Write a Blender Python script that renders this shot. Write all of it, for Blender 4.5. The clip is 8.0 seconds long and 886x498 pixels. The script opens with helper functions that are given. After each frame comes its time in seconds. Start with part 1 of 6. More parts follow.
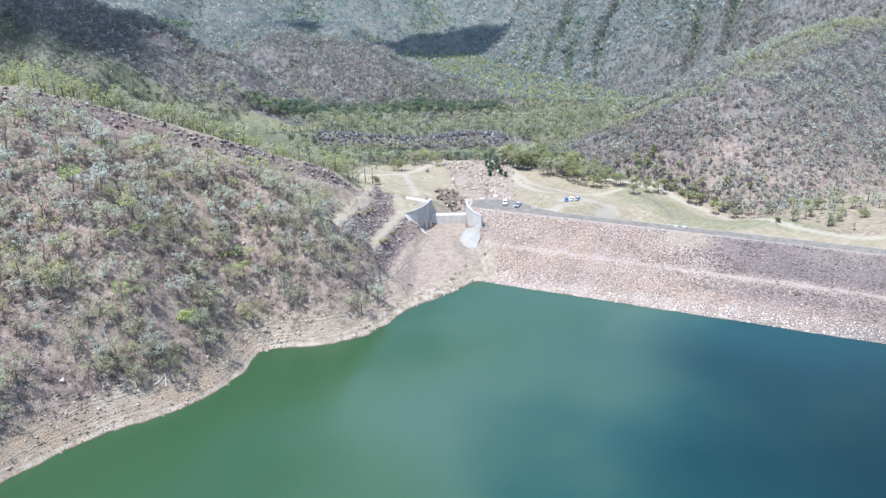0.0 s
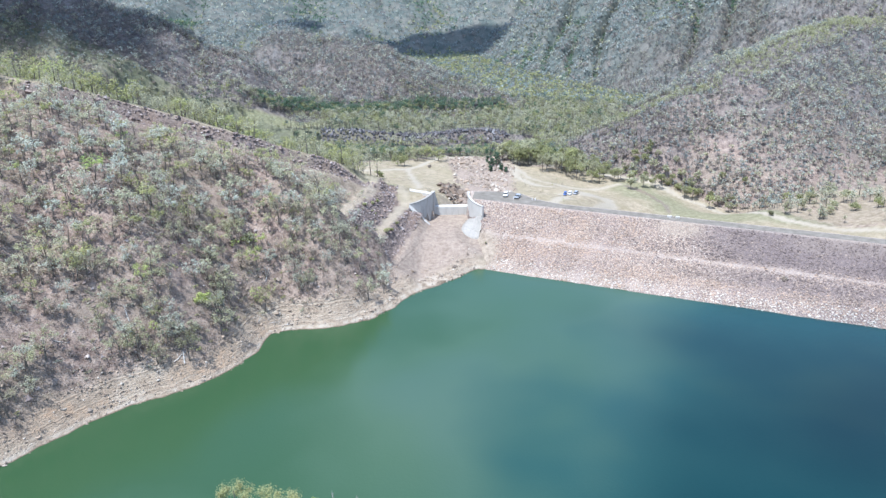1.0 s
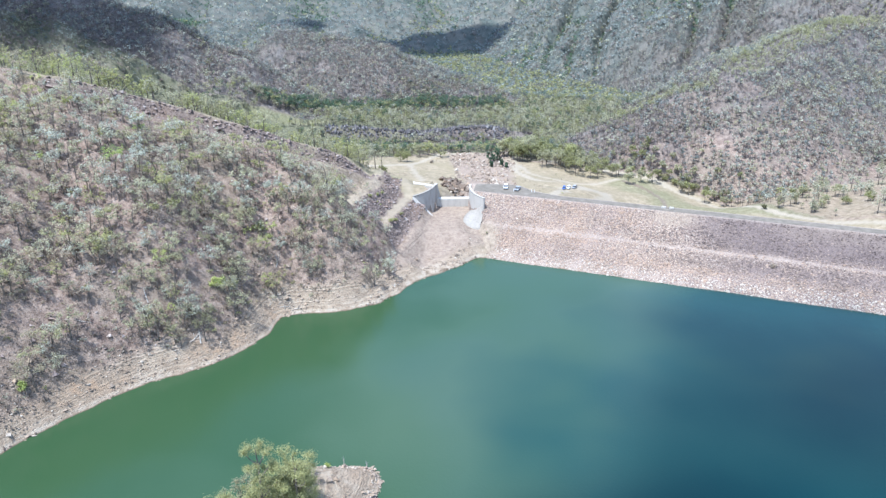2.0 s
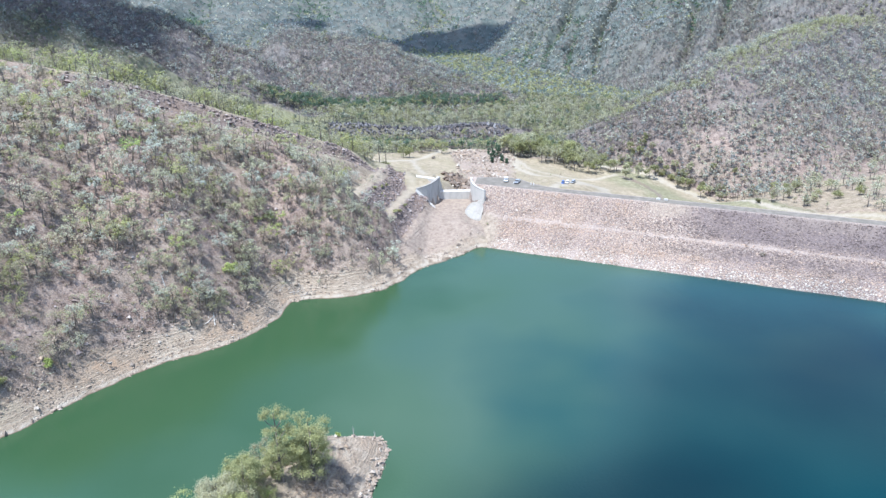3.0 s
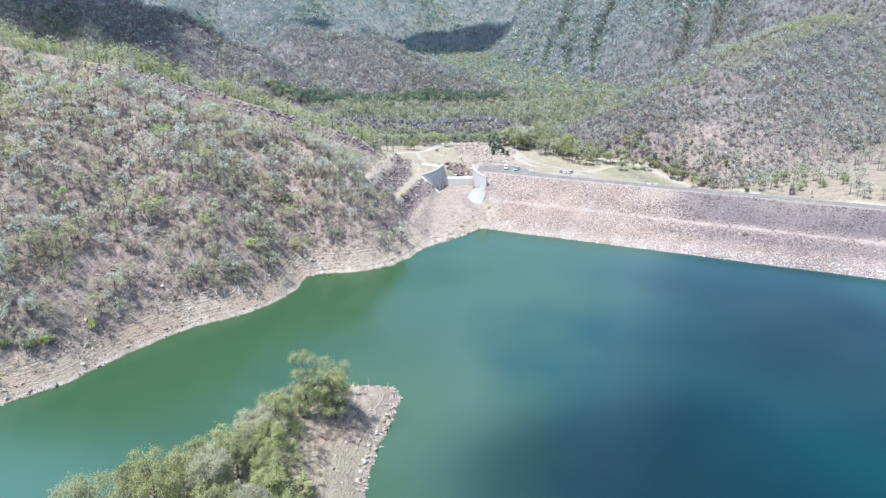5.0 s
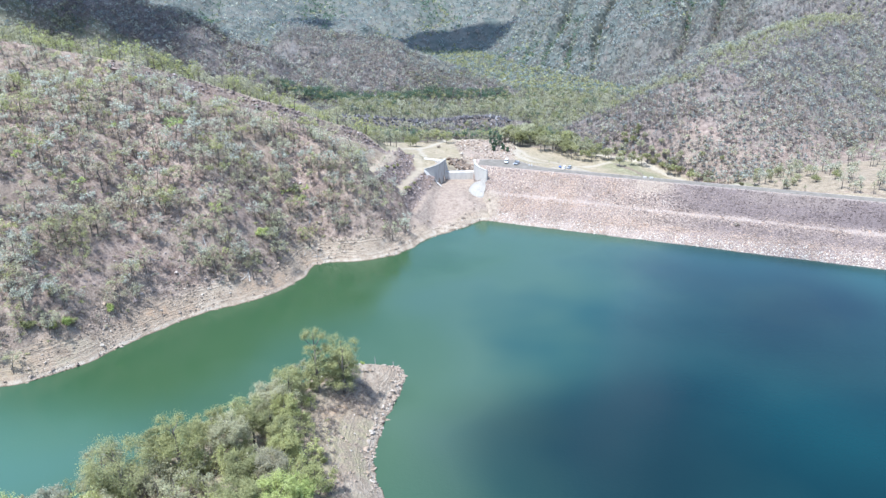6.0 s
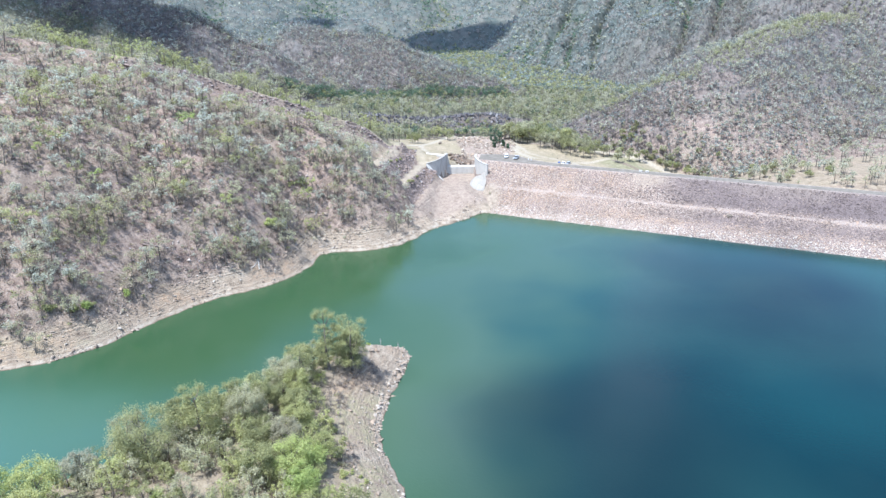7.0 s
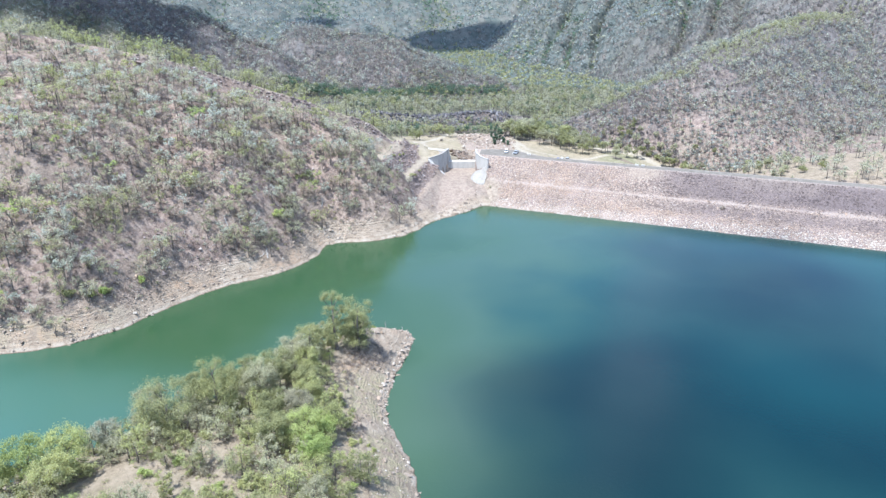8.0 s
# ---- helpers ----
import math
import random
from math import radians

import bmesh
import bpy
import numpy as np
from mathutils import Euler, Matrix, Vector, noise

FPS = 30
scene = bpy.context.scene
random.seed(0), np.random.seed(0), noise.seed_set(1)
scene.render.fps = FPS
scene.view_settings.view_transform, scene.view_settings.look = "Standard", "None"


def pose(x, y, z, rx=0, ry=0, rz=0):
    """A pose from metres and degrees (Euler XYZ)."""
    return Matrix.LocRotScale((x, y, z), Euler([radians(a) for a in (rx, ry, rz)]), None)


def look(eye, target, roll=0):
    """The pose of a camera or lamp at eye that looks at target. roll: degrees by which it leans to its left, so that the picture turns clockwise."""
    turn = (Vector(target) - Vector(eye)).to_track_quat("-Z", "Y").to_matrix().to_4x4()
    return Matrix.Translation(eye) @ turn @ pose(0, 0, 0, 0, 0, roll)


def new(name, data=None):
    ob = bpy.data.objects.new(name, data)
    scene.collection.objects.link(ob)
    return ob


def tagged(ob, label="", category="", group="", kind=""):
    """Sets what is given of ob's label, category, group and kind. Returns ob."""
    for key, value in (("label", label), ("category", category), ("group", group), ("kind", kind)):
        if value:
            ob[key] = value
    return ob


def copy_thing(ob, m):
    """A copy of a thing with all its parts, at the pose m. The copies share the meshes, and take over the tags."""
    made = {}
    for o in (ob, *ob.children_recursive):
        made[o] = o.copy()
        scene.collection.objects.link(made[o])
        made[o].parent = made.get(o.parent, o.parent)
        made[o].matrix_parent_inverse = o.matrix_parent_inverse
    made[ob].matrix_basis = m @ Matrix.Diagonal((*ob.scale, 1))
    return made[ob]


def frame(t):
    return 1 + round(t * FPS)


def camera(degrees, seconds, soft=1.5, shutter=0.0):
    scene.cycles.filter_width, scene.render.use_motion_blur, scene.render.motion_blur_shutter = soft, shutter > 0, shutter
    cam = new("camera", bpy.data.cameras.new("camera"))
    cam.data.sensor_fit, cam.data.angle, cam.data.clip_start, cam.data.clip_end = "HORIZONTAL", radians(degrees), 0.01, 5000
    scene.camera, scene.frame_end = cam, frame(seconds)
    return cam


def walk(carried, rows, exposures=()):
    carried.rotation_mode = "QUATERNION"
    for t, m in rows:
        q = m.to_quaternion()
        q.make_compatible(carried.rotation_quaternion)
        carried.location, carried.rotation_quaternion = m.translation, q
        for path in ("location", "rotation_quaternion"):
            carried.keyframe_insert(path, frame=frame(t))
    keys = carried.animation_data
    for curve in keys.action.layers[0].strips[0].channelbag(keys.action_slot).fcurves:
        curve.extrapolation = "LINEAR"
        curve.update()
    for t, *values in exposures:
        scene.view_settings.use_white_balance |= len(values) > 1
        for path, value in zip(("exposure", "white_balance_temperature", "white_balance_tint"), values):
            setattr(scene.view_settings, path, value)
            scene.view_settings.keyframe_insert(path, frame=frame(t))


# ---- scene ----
cam = camera(62.0, 8.0, soft=1.42)
PATH = [
    (0.0, (0.75, -0.01, 107.18), (0.51, 93.39, 71.45), -1.09),
    (0.5, (0.30, -5.90, 107.16), (0.03, 87.50, 71.44), -1.07),
    (1.0, (-0.13, -11.75, 107.14), (-0.44, 81.66, 71.43), -1.06),
    (1.5, (-0.55, -17.57, 107.11), (-0.90, 75.84, 71.41), -1.06),
    (3.0, (-1.71, -34.83, 107.00), (-2.17, 58.59, 71.33), -1.04),
    (3.5, (-2.07, -40.51, 106.95), (-2.57, 52.92, 71.29), -1.04),
    (4.0, (-2.41, -46.15, 106.90), (-2.96, 47.28, 71.25), -1.04),
    (4.5, (-2.74, -51.77, 106.84), (-3.33, 41.66, 71.21), -1.04),
    (6.0, (-3.64, -68.40, 106.63), (-4.36, 25.05, 71.03), -1.05),
    (6.5, (-3.91, -73.87, 106.55), (-4.67, 19.58, 70.97), -1.06),
    (7.0, (-4.16, -79.31, 106.47), (-4.97, 14.15, 70.90), -1.06),
    (7.5, (-4.40, -84.71, 106.38), (-5.25, 8.75, 70.82), -1.07),
    (8.0, (-4.62, -90.08, 106.29), (-5.52, 3.39, 70.75), -1.09),
]
walk(cam, [(t, look(eye, target, roll)) for t, eye, target, roll in PATH],
     exposures=[(0.0, 1.14, 5680, 8), (3.5, 1.21, 5670, 8), (8.0, 1.28, 5670, 8)])

# ---- sun and sky ----
SUN_TO = Vector((-0.29, -0.25, 0.925)).normalized()
world = bpy.data.worlds.new("sky")
scene.world = world
world.use_nodes = True
wn = world.node_tree
wn.nodes.clear()
sky = wn.nodes.new("ShaderNodeTexSky")
sky.sky_type = "NISHITA"
sky.sun_disc = False
sky.sun_elevation = math.asin(SUN_TO.z)
sky.sun_rotation = math.atan2(SUN_TO.x, SUN_TO.y)
sky.altitude = 300
back = wn.nodes.new("ShaderNodeBackground")
back.inputs["Strength"].default_value = 0.15
wout = wn.nodes.new("ShaderNodeOutputWorld")
haze = wn.nodes.new("ShaderNodeTexCoord")
cloud_noise = wn.nodes.new("ShaderNodeTexNoise")
cloud_noise.inputs["Scale"].default_value = 2.6
cloud_noise.inputs["Detail"].default_value = 6
cloud_ramp = wn.nodes.new("ShaderNodeValToRGB")
cloud_ramp.color_ramp.elements[0].position, cloud_ramp.color_ramp.elements[1].position = 0.53, 0.74
cloud_mix = wn.nodes.new("ShaderNodeMixRGB")
cloud_mix.inputs[2].default_value = (7.2, 7.9, 8.8, 1)
wn.links.new(haze.outputs["Generated"], cloud_noise.inputs["Vector"])
wn.links.new(cloud_noise.outputs[0], cloud_ramp.inputs[0])
wn.links.new(cloud_ramp.outputs[0], cloud_mix.inputs[0])
wn.links.new(sky.outputs[0], cloud_mix.inputs[1])
wn.links.new(cloud_mix.outputs[0], back.inputs[0])
wn.links.new(back.outputs[0], wout.inputs[0])
sun_data = bpy.data.lights.new("sun", "SUN")
sun_data.energy = 3.7
sun_data.angle = radians(0.53)
sun_data.color = (1.0, 0.97, 0.93)
sun = new("sun", sun_data)
sun.matrix_world = look(SUN_TO * 900, (0, 0, 0))


# ---- land form ----
def cell(ix, iy, seed):
    h = (ix.astype(np.int64) * 374761393 + iy.astype(np.int64) * 668265263 + seed * 974711) & 0xFFFFFFFF
    h = ((h ^ (h >> 13)) * 1274126177) & 0xFFFFFFFF
    return ((h ^ (h >> 16)) & 0xFFFFFF) / float(0xFFFFFF)


def value_noise(x, y, seed=0):
    ix, iy = np.floor(x), np.floor(y)
    u, v = x - ix, y - iy
    u, v = u * u * (3 - 2 * u), v * v * (3 - 2 * v)
    a = cell(ix, iy, seed) * (1 - u) + cell(ix + 1, iy, seed) * u
    b = cell(ix, iy + 1, seed) * (1 - u) + cell(ix + 1, iy + 1, seed) * u
    return a * (1 - v) + b * v


def fbm(x, y, size, octaves=4, seed=0):
    """Uneven ground between -1 and 1, its largest lumps that many metres across."""
    total, amp, norm = 0.0, 1.0, 0.0
    for k in range(octaves):
        total = total + amp * (2 * value_noise(x / size + 17.3 * k, y / size - 9.1 * k, seed + k) - 1)
        norm += amp
        amp *= 0.5
        size *= 0.5
    return total / norm


def ridged(x, y, size, octaves=3, seed=0):
    """Gullies and spurs: 0 in the gully, 1 on the spur."""
    total, amp, norm = 0.0, 1.0, 0.0
    for k in range(octaves):
        total = total + amp * np.abs(2 * value_noise(x / size + 5.7 * k, y / size + 3.3 * k, seed + k) - 1)
        norm += amp
        amp *= 0.32
        size *= 0.5
    return np.clip(total / norm * 1.7, 0, 1)


def along(x, y, nodes):
    """Distance to a line of nodes, the values of the nearest place on it, and on which side of it (left is plus)."""
    nodes = np.array(nodes, float)
    best = np.full(x.shape, 1e9)
    side = np.zeros(x.shape)
    values = [np.zeros(x.shape) for _ in range(nodes.shape[1] - 2)]
    for a, b in zip(nodes[:-1], nodes[1:]):
        ex, ey = b[0] - a[0], b[1] - a[1]
        u = np.clip(((x - a[0]) * ex + (y - a[1]) * ey) / (ex * ex + ey * ey), 0, 1)
        dx, dy = x - a[0] - u * ex, y - a[1] - u * ey
        d = np.hypot(dx, dy)
        near = d < best
        best = np.where(near, d, best)
        side = np.where(near, np.sign(ex * dy - ey * dx), side)
        for k in range(len(values)):
            values[k] = np.where(near, a[2 + k] + u * (b[2 + k] - a[2 + k]), values[k])
    return best, values, side


def inside(x, y, ring):
    odd = np.zeros(x.shape, bool)
    for (ax, ay), (bx, by) in zip(ring, ring[1:] + ring[:1]):
        cross = (ay > y) != (by > y)
        odd ^= cross & (x < (bx - ax) * (y - ay) / ((by - ay) if by != ay else 1e-9) + ax)
    return odd


def step(a, b, v):
    u = np.clip((v - a) / (b - a), 0, 1)
    return u * u * (3 - 2 * u)


def soft_max(a, b, k):
    h = np.clip(0.5 + 0.5 * (a - b) / k, 0, 1)
    return b * (1 - h) + a * h + k * h * (1 - h)


# The dam: its waterline starts at the spillway and runs straight to the far bank.
DAM_A = Vector((13.0, 246.8))
DAM_S = Vector((0.914, -0.406)).normalized()
DAM_U = Vector((-DAM_S.y, DAM_S.x))
CREST = 15.4
BERM = 7.0
DAM_PROFILE_U = [-60.0, 0.0, 19.0, 21.5, 36.2, 42.4, 138.0]
DAM_PROFILE_Z = [-24.0, 0.0, BERM - 0.2, BERM + 0.2, CREST, CREST, -38.0]

SHORE_WEST = [(-1100, -150), (-700, -60), (-420, 10), (-260, 75), (-190, 98), (-150, 104), (-137.6, 106.5), (-130, 108.3), (-123, 111), (-116.7, 115.6), (-110, 121.6), (-105, 130.5), (-98.9, 139),
              (-92, 148.6), (-84, 156.6), (-74.5, 162), (-66.3, 169), (-60.2, 178), (-57, 185), (-56.6, 191), (-55.6, 195.7), (-51, 198.5), (-39, 199.4), (-31, 202), (-24.5, 205.5), (-17.5, 214.5),
              (-15, 220.3), (-8.6, 227), (1, 235), (9.5, 244.6), (13, 246.8)]
LAKE = SHORE_WEST + [(13 + 0.914 * 700, 246.8 - 0.406 * 700), (900, -900), (-1100, -900)]
POINT_EAST = [(5, -200), (0, -60), (-8, 15), (-12, 39), (-13, 45), (-15, 53), (-18, 60), (-20.5, 67), (-22, 74), (-21.5, 83), (-20, 92),
              (-18, 101), (-16, 112), (-18, 116), (-22, 117)]
POINT = POINT_EAST + [(-32, 117), (-40, 112), (-50, 99), (-62, 85), (-78, 69), (-95, 53), (-112, 38), (-135, 15), (-170, -60), (-190, -200)]

RIDGE = [(-1100, 330, 150), (-420, 250, 108), (-220, 242, 88.5), (-135, 241, 73.2), (-112, 255, 63.2), (-79, 261, 51.3), (-40, 287, 31), (-19, 293, 20.5), (-6, 300, 15)]
TOE = [(-13, 330), (-9, 296), (-8.5, 281), (-17, 247), (-24, 226)]
CHANNEL = [(2, 236, 0, 12), (2, 262, 6.3, 11), (3, 290, 6.8, 7), (4, 300, 6.0, 7), (7, 306, 2, 8), (16, 345, -5, 10), (25, 400, -12, 13), (25, 470, -18, 18), (22, 540, -23, 22), (-200, 520, -22, 12)]
VALLEY = [(0, 300, 7), (-30, 350, 0), (-62, 420, -9), (25, 440, -16), (-10, 515, -19), (66, 388, -13), (45, 335, 2), (100, 430, -25),
          (115, 370, -31), (170, 425, -35), (197, 362, -20), (240, 335, -12), (60, 495, -19), (115, 495, -27), (-100, 550, -9), (30, 562, -14),
          (-60, 650, -11), (-150, 640, -10), (50, 660, -15), (190, 817, -26), (-120, 1400, -35), (-230, 600, -9), (420, 330, 0)]
HILLS = [
    # nodes of the spine (x, y, height), fall per metre, spacing and depth of the gullies, the way they run down (degrees)
    ([(97, 540, -20), (125, 533, -5), (156, 523, 12), (206, 522, 30), (262, 578, 42), (352, 672, 49), (440, 735, 50), (900, 800, 120)], 0.60, 60, 13, -100),
    ([(-263, 800, 7), (-213, 800, 26), (-160, 810, 43), (-103, 780, 39), (-53, 720, 25), (-10, 692, 8), (46, 680, -4), (90, 660, -17), (115, 650, -25)], 0.42, 55, 15, -85),
    ([(-900, 560, 170), (-334, 600, 102), (-299, 630, 92), (-272, 650, 81), (-265, 700, 63), (-257, 740, 38), (-256, 780, 12)], 0.56, 70, 16, -75),
    ([(1300, 700, 390), (800, 850, 300), (538, 1029, 222), (437, 1150, 202), (320, 1535, 165), (200, 1950, 140)], 0.62, 36, 34, 248),
    ([(-430, 1130, 45), (-245, 1210, 24), (-208, 1300, 30), (-150, 1390, 0)], 0.30, 80, 14, -90),
    ([(-1200, 1200, 230), (-700, 1500, 150), (-420, 1750, 120), (-100, 1900, 110), (200, 1950, 95)], 0.26, 120, 40, -80),
    ([(-1800, 2200, 330), (-600, 2500, 250), (300, 2600, 260), (1600, 2300, 330)], 0.30, 200, 50, -90),
    ([(-90, 1310, -14), (-57, 1310, -4), (20, 1330, 8), (90, 1365, 30), (129, 1405, 40), (220, 1520, 66)], 0.30, 60, 10, 200),
    ([(-1600, -1100, 140), (-1400, 100, 160), (-1100, 330, 150)], 0.4, 120, 20, 0),
    ([(-1400, -1250, 120), (0, -1400, 150), (1400, -1200, 140), (1350, -100, 150), (760, -60, 70)], 0.4, 120, 20, 0),
]


def dam_su(x, y):
    rx, ry = x - DAM_A.x, y - DAM_A.y
    return rx * DAM_S.x + ry * DAM_S.y, rx * DAM_U.x + ry * DAM_U.y


def dam_height(x, y):
    """The dam's surface; far below ground outside it."""
    s, u = dam_su(x, y)
    z = np.interp(u, DAM_PROFILE_U, DAM_PROFILE_Z)
    end = np.interp(y, [240, 255, 265, 272, 280, 290, 312], [14.5, 15.5, 15.5, 15.6, 12.3, 10.6, 10.6]) - x
    over = np.interp(s, [-24, -15, -11, -5, 0, 6, 13, 20], [47.0, 49.6, 50.6, 52.0, 50.6, 46.2, 43.9, 42.4]) - 42.4
    level = np.minimum(CREST, CREST - (u - 42.4 - over) * 0.57)
    z = np.where((u > 42.4) & (s < 20), level, z)
    return z - np.maximum(end, 0) * np.where(y < 271, 0.75, 6.0)


def shore_distance(x, y):
    """Metres to the waterline: plus on land, minus in the lake."""
    d, _, _ = along(x, y, SHORE_WEST + [(13 + 0.914 * 700, 246.8 - 0.406 * 700), (900, -900), (-1100, -900), (-1100, -150)])
    return np.where(inside(x, y, LAKE), -d, d)


def point_distance(x, y):
    d, _, _ = along(x, y, POINT + POINT[:1])
    return np.where(inside(x, y, POINT), d, -d)


def height(x, y):
    x, y = np.asarray(x, float), np.asarray(y, float)
    # valley floor
    top, low = 0.0, 0.0
    for nx, ny, nz in VALLEY:
        w = 1.0 / (((x - nx) ** 2 + (y - ny) ** 2) + 300.0) ** 1.6
        top, low = top + w * nz, low + w
    floor = top / low + fbm(x, y, 40, 4, 3) * 1.3
    # the river's steep bank
    bank = along(x, y, [(-130, 548), (-70, 540), (-35, 534), (10, 538), (48, 548)])
    floor = floor - 11.0 * step(8, 3, bank[0] + fbm(x, y, 9, 2, 8) * 2.5) * (bank[2] < 0) - 6.0 * step(34, 8, bank[0]) * (bank[2] < 0)
    h = floor
    wx, wy = x + fbm(x, y, 60, 3, 61) * 12, y + fbm(x, y, 60, 3, 67) * 12
    for nodes, fall, gully, depth, way in HILLS:
        d, (z,), _ = along(wx, wy, nodes)
        z = z - fall * (np.sqrt(d * d + 400) - 20)
        rise = step(0, 40, z - floor)
        cw, sw = math.cos(radians(way)), math.sin(radians(way))
        down, across = wx * cw + wy * sw, wy * cw - wx * sw
        z = z - depth * (1 - ridged(across, down * 0.16 + fbm(x, y, gully, 2, 69) * gully * 0.3, gully, 3, int(gully))) * rise + depth * 0.35 * rise + fbm(x, y, 22, 3, 5) * 1.6 * rise
        h = soft_max(h, z, 6.0)
    # the hill beside the lake
    d = shore_distance(x, y)
    dl = np.maximum(d, 0)
    hill = 106 * (1 - np.exp(-dl / 72)) - 3.5 * (1 - np.exp(-dl / 5)) + step(6, 30, dl) * (fbm(x, y, 28, 4, 11) * 3.0 + fbm(x, y, 7, 3, 13) * 0.7 - 3.0 * (1 - ridged(x, y, 46, 2, 12)) + 1.2)
    q, (rz,), side = along(x, y, RIDGE)
    q = q + fbm(x, y, 14, 3, 21) * 0.9
    near = np.interp(q, [0, 1.5, 4.5, 9.5, 60, 400], [0, 0.3, 5.2, 5.6, 16, 130])
    far = np.interp(q, [0, 8, 40, 400], [0, 1.5, 13, 215])
    cap = rz - np.where(side < 0, near, far) + fbm(x, y, 8, 2, 22) * 0.5
    hill = np.minimum(hill, cap)
    # an old track cut across the hill
    tq, (tz,), ts = along(x, y, [(-230, 205, 62), (-150, 226, 63), (-122, 240, 63)])
    hill = np.where(tq < 7, np.minimum(hill, tz + np.where(ts > 0, np.interp(tq, [0, 2, 4], [0, 0, 4.5]), 0) + np.maximum(tq - 4, 0) * 3), hill)
    land = np.where(d > 0, np.maximum(np.where(floor > 0.4 * dl, np.minimum(h, 0.5 * dl), h), hill), -0.45 * np.minimum(-d, 45))
    # spillway cut with two berms, and the channel below it
    c, _, cs = along(x, y, TOE)
    cl = np.where(cs < 0, c, 0)
    base = np.clip((y - 240) * 0.21, 0, 6.5)
    faces = np.interp(cl, [0, 6.2, 11.4, 18.4, 25, 425], [0, 1, 1, 2, 2.05, 49])
    cut = np.where(faces < 1, base + (14 - base) * faces, 14 + (faces - 1) * 8.2)
    cut = cut + fbm(x, y, 5, 3, 31) * 0.5 + np.maximum(244 - y, 0) * 1.1
    zone = (y > 222) & (y < 312)
    land = np.where(zone & (cs < 0) & (d > 1), np.minimum(land, np.maximum(cut, 0.3 * dl)), land)
    w, (cz, cw), _ = along(x, y, CHANNEL)
    bed = cz + np.maximum(w - cw, 0) * np.where((y > 512) & (x < 75), 1.9, 0.8) + fbm(x, y, 7, 3, 33) * np.where(y > 302, 1.3, 0.12)
    land = np.where((cs > 0) | (y > 296), np.where(d > 0, np.minimum(land, np.where(y < 300, np.minimum(bed, 0.5 * dl + 0.1), bed)), land), land)
    # fill behind the spillway's west wall
    land = np.where(inside(x, y, [(-14.6, 282.4), (-12.4, 283), (-10.2, 284.2), (-8.4, 286), (-6.6, 288.6), (-6.2, 293.5), (-6.2, 306), (-24, 306), (-24, 285)]), np.maximum(land, 15.0), land)
    land = np.where(inside(x, y, [(-14.4, 281.4), (-6.2, 278.8), (-3, 288), (-5, 291.5), (-8.2, 285.2), (-12.4, 282.2)]), np.minimum(land, 6.1), land)
    # below the dam
    dz = dam_height(x, y)
    s, u = dam_su(x, y)
    land = np.where((dz > -38) & (s > -32) & (u > -55) & (u < 53) & ((s > 2) | (dz > land - 3) & (x > 15)), np.minimum(land, dz - 1.2), land)
    # the wooded point
    p = point_distance(x, y)
    pl = np.maximum(p, 0)
    point = 13 * (1 - np.exp(-pl / 15)) + step(5, 20, pl) * fbm(x, y, 18, 3, 41) * 1.5
    land = np.where(p > 0, np.maximum(land, point), np.where(d < 0, np.maximum(land, 0.45 * p), land))
    # old water lines, and small relief
    band = step(-2, 0.6, land) * step(10, 5, land) * step(24, 8, np.minimum(np.abs(d), np.abs(p)))
    land = land + band * (0.19 * np.sin(land * 7.5 + fbm(x, y, 16, 3, 51) * 4.0) + fbm(x, y, 5, 3, 52) * 0.4)
    return land


def on_cliff(x, y):
    """The steep rock bank on the far side of the creek."""
    w, (cz, cw), _ = along(x, y, CHANNEL)
    out = w - cw
    return (y > 528) & (y < 592) & (x > -95) & (x < 62) & (out > -1.5) & (out < 9)


def axis(spans):
    """Grid lines: (from, to, spacing at the start, spacing at the end)."""
    out = []
    for a, b, s0, s1 in spans:
        v = a
        while v < b:
            out.append(v)
            v += s0 + (s1 - s0) * (v - a) / (b - a)
    return np.array(out + [spans[-1][1]])


# ---- materials ----
def shader(name, rough=0.9, spec=0.3):
    m = bpy.data.materials.new(name)
    m.use_nodes = True
    b = m.node_tree.nodes["Principled BSDF"]
    b.inputs["Roughness"].default_value = rough
    b.inputs["Specular IOR Level"].default_value = spec
    return m, m.node_tree, b


def node(nt, kind, ins=None, **props):
    n = nt.nodes.new(kind)
    for k, v in props.items():
        setattr(n, k, v)
    for k, v in (ins or {}).items():
        if isinstance(v, bpy.types.NodeSocket):
            nt.links.new(v, n.inputs[k])
        else:
            n.inputs[k].default_value = v
    return n


def place(nt):
    return node(nt, "ShaderNodeNewGeometry").outputs["Position"]


def grain(nt, at, scale, detail=4, rough=0.6):
    return node(nt, "ShaderNodeTexNoise", {"Vector": at, "Scale": scale, "Detail": detail, "Roughness": rough}).outputs["Fac"]


def ramp(nt, fac, stops):
    n = node(nt, "ShaderNodeValToRGB", {0: fac})
    e = n.color_ramp.elements
    while len(e) < len(stops):
        e.new(0.5)
    for k, (p, c) in zip(e, stops):
        k.position = p
        k.color = (*c, 1) if len(c) == 3 else c
    return n.outputs[0]


def grey(nt, fac, a, b):
    return node(nt, "ShaderNodeMapRange", {"Value": fac, "From Min": a, "From Max": b}).outputs[0]


def mix(nt, fac, a, b, how="MIX"):
    def col(v):
        return v if isinstance(v, bpy.types.NodeSocket) else (*v, 1)
    return node(nt, "ShaderNodeMixRGB", {0: fac, 1: col(a), 2: col(b)}, blend_type=how).outputs[0]


def times(nt, a, b):
    return node(nt, "ShaderNodeMath", {0: a, 1: b}, operation="MULTIPLY").outputs[0]


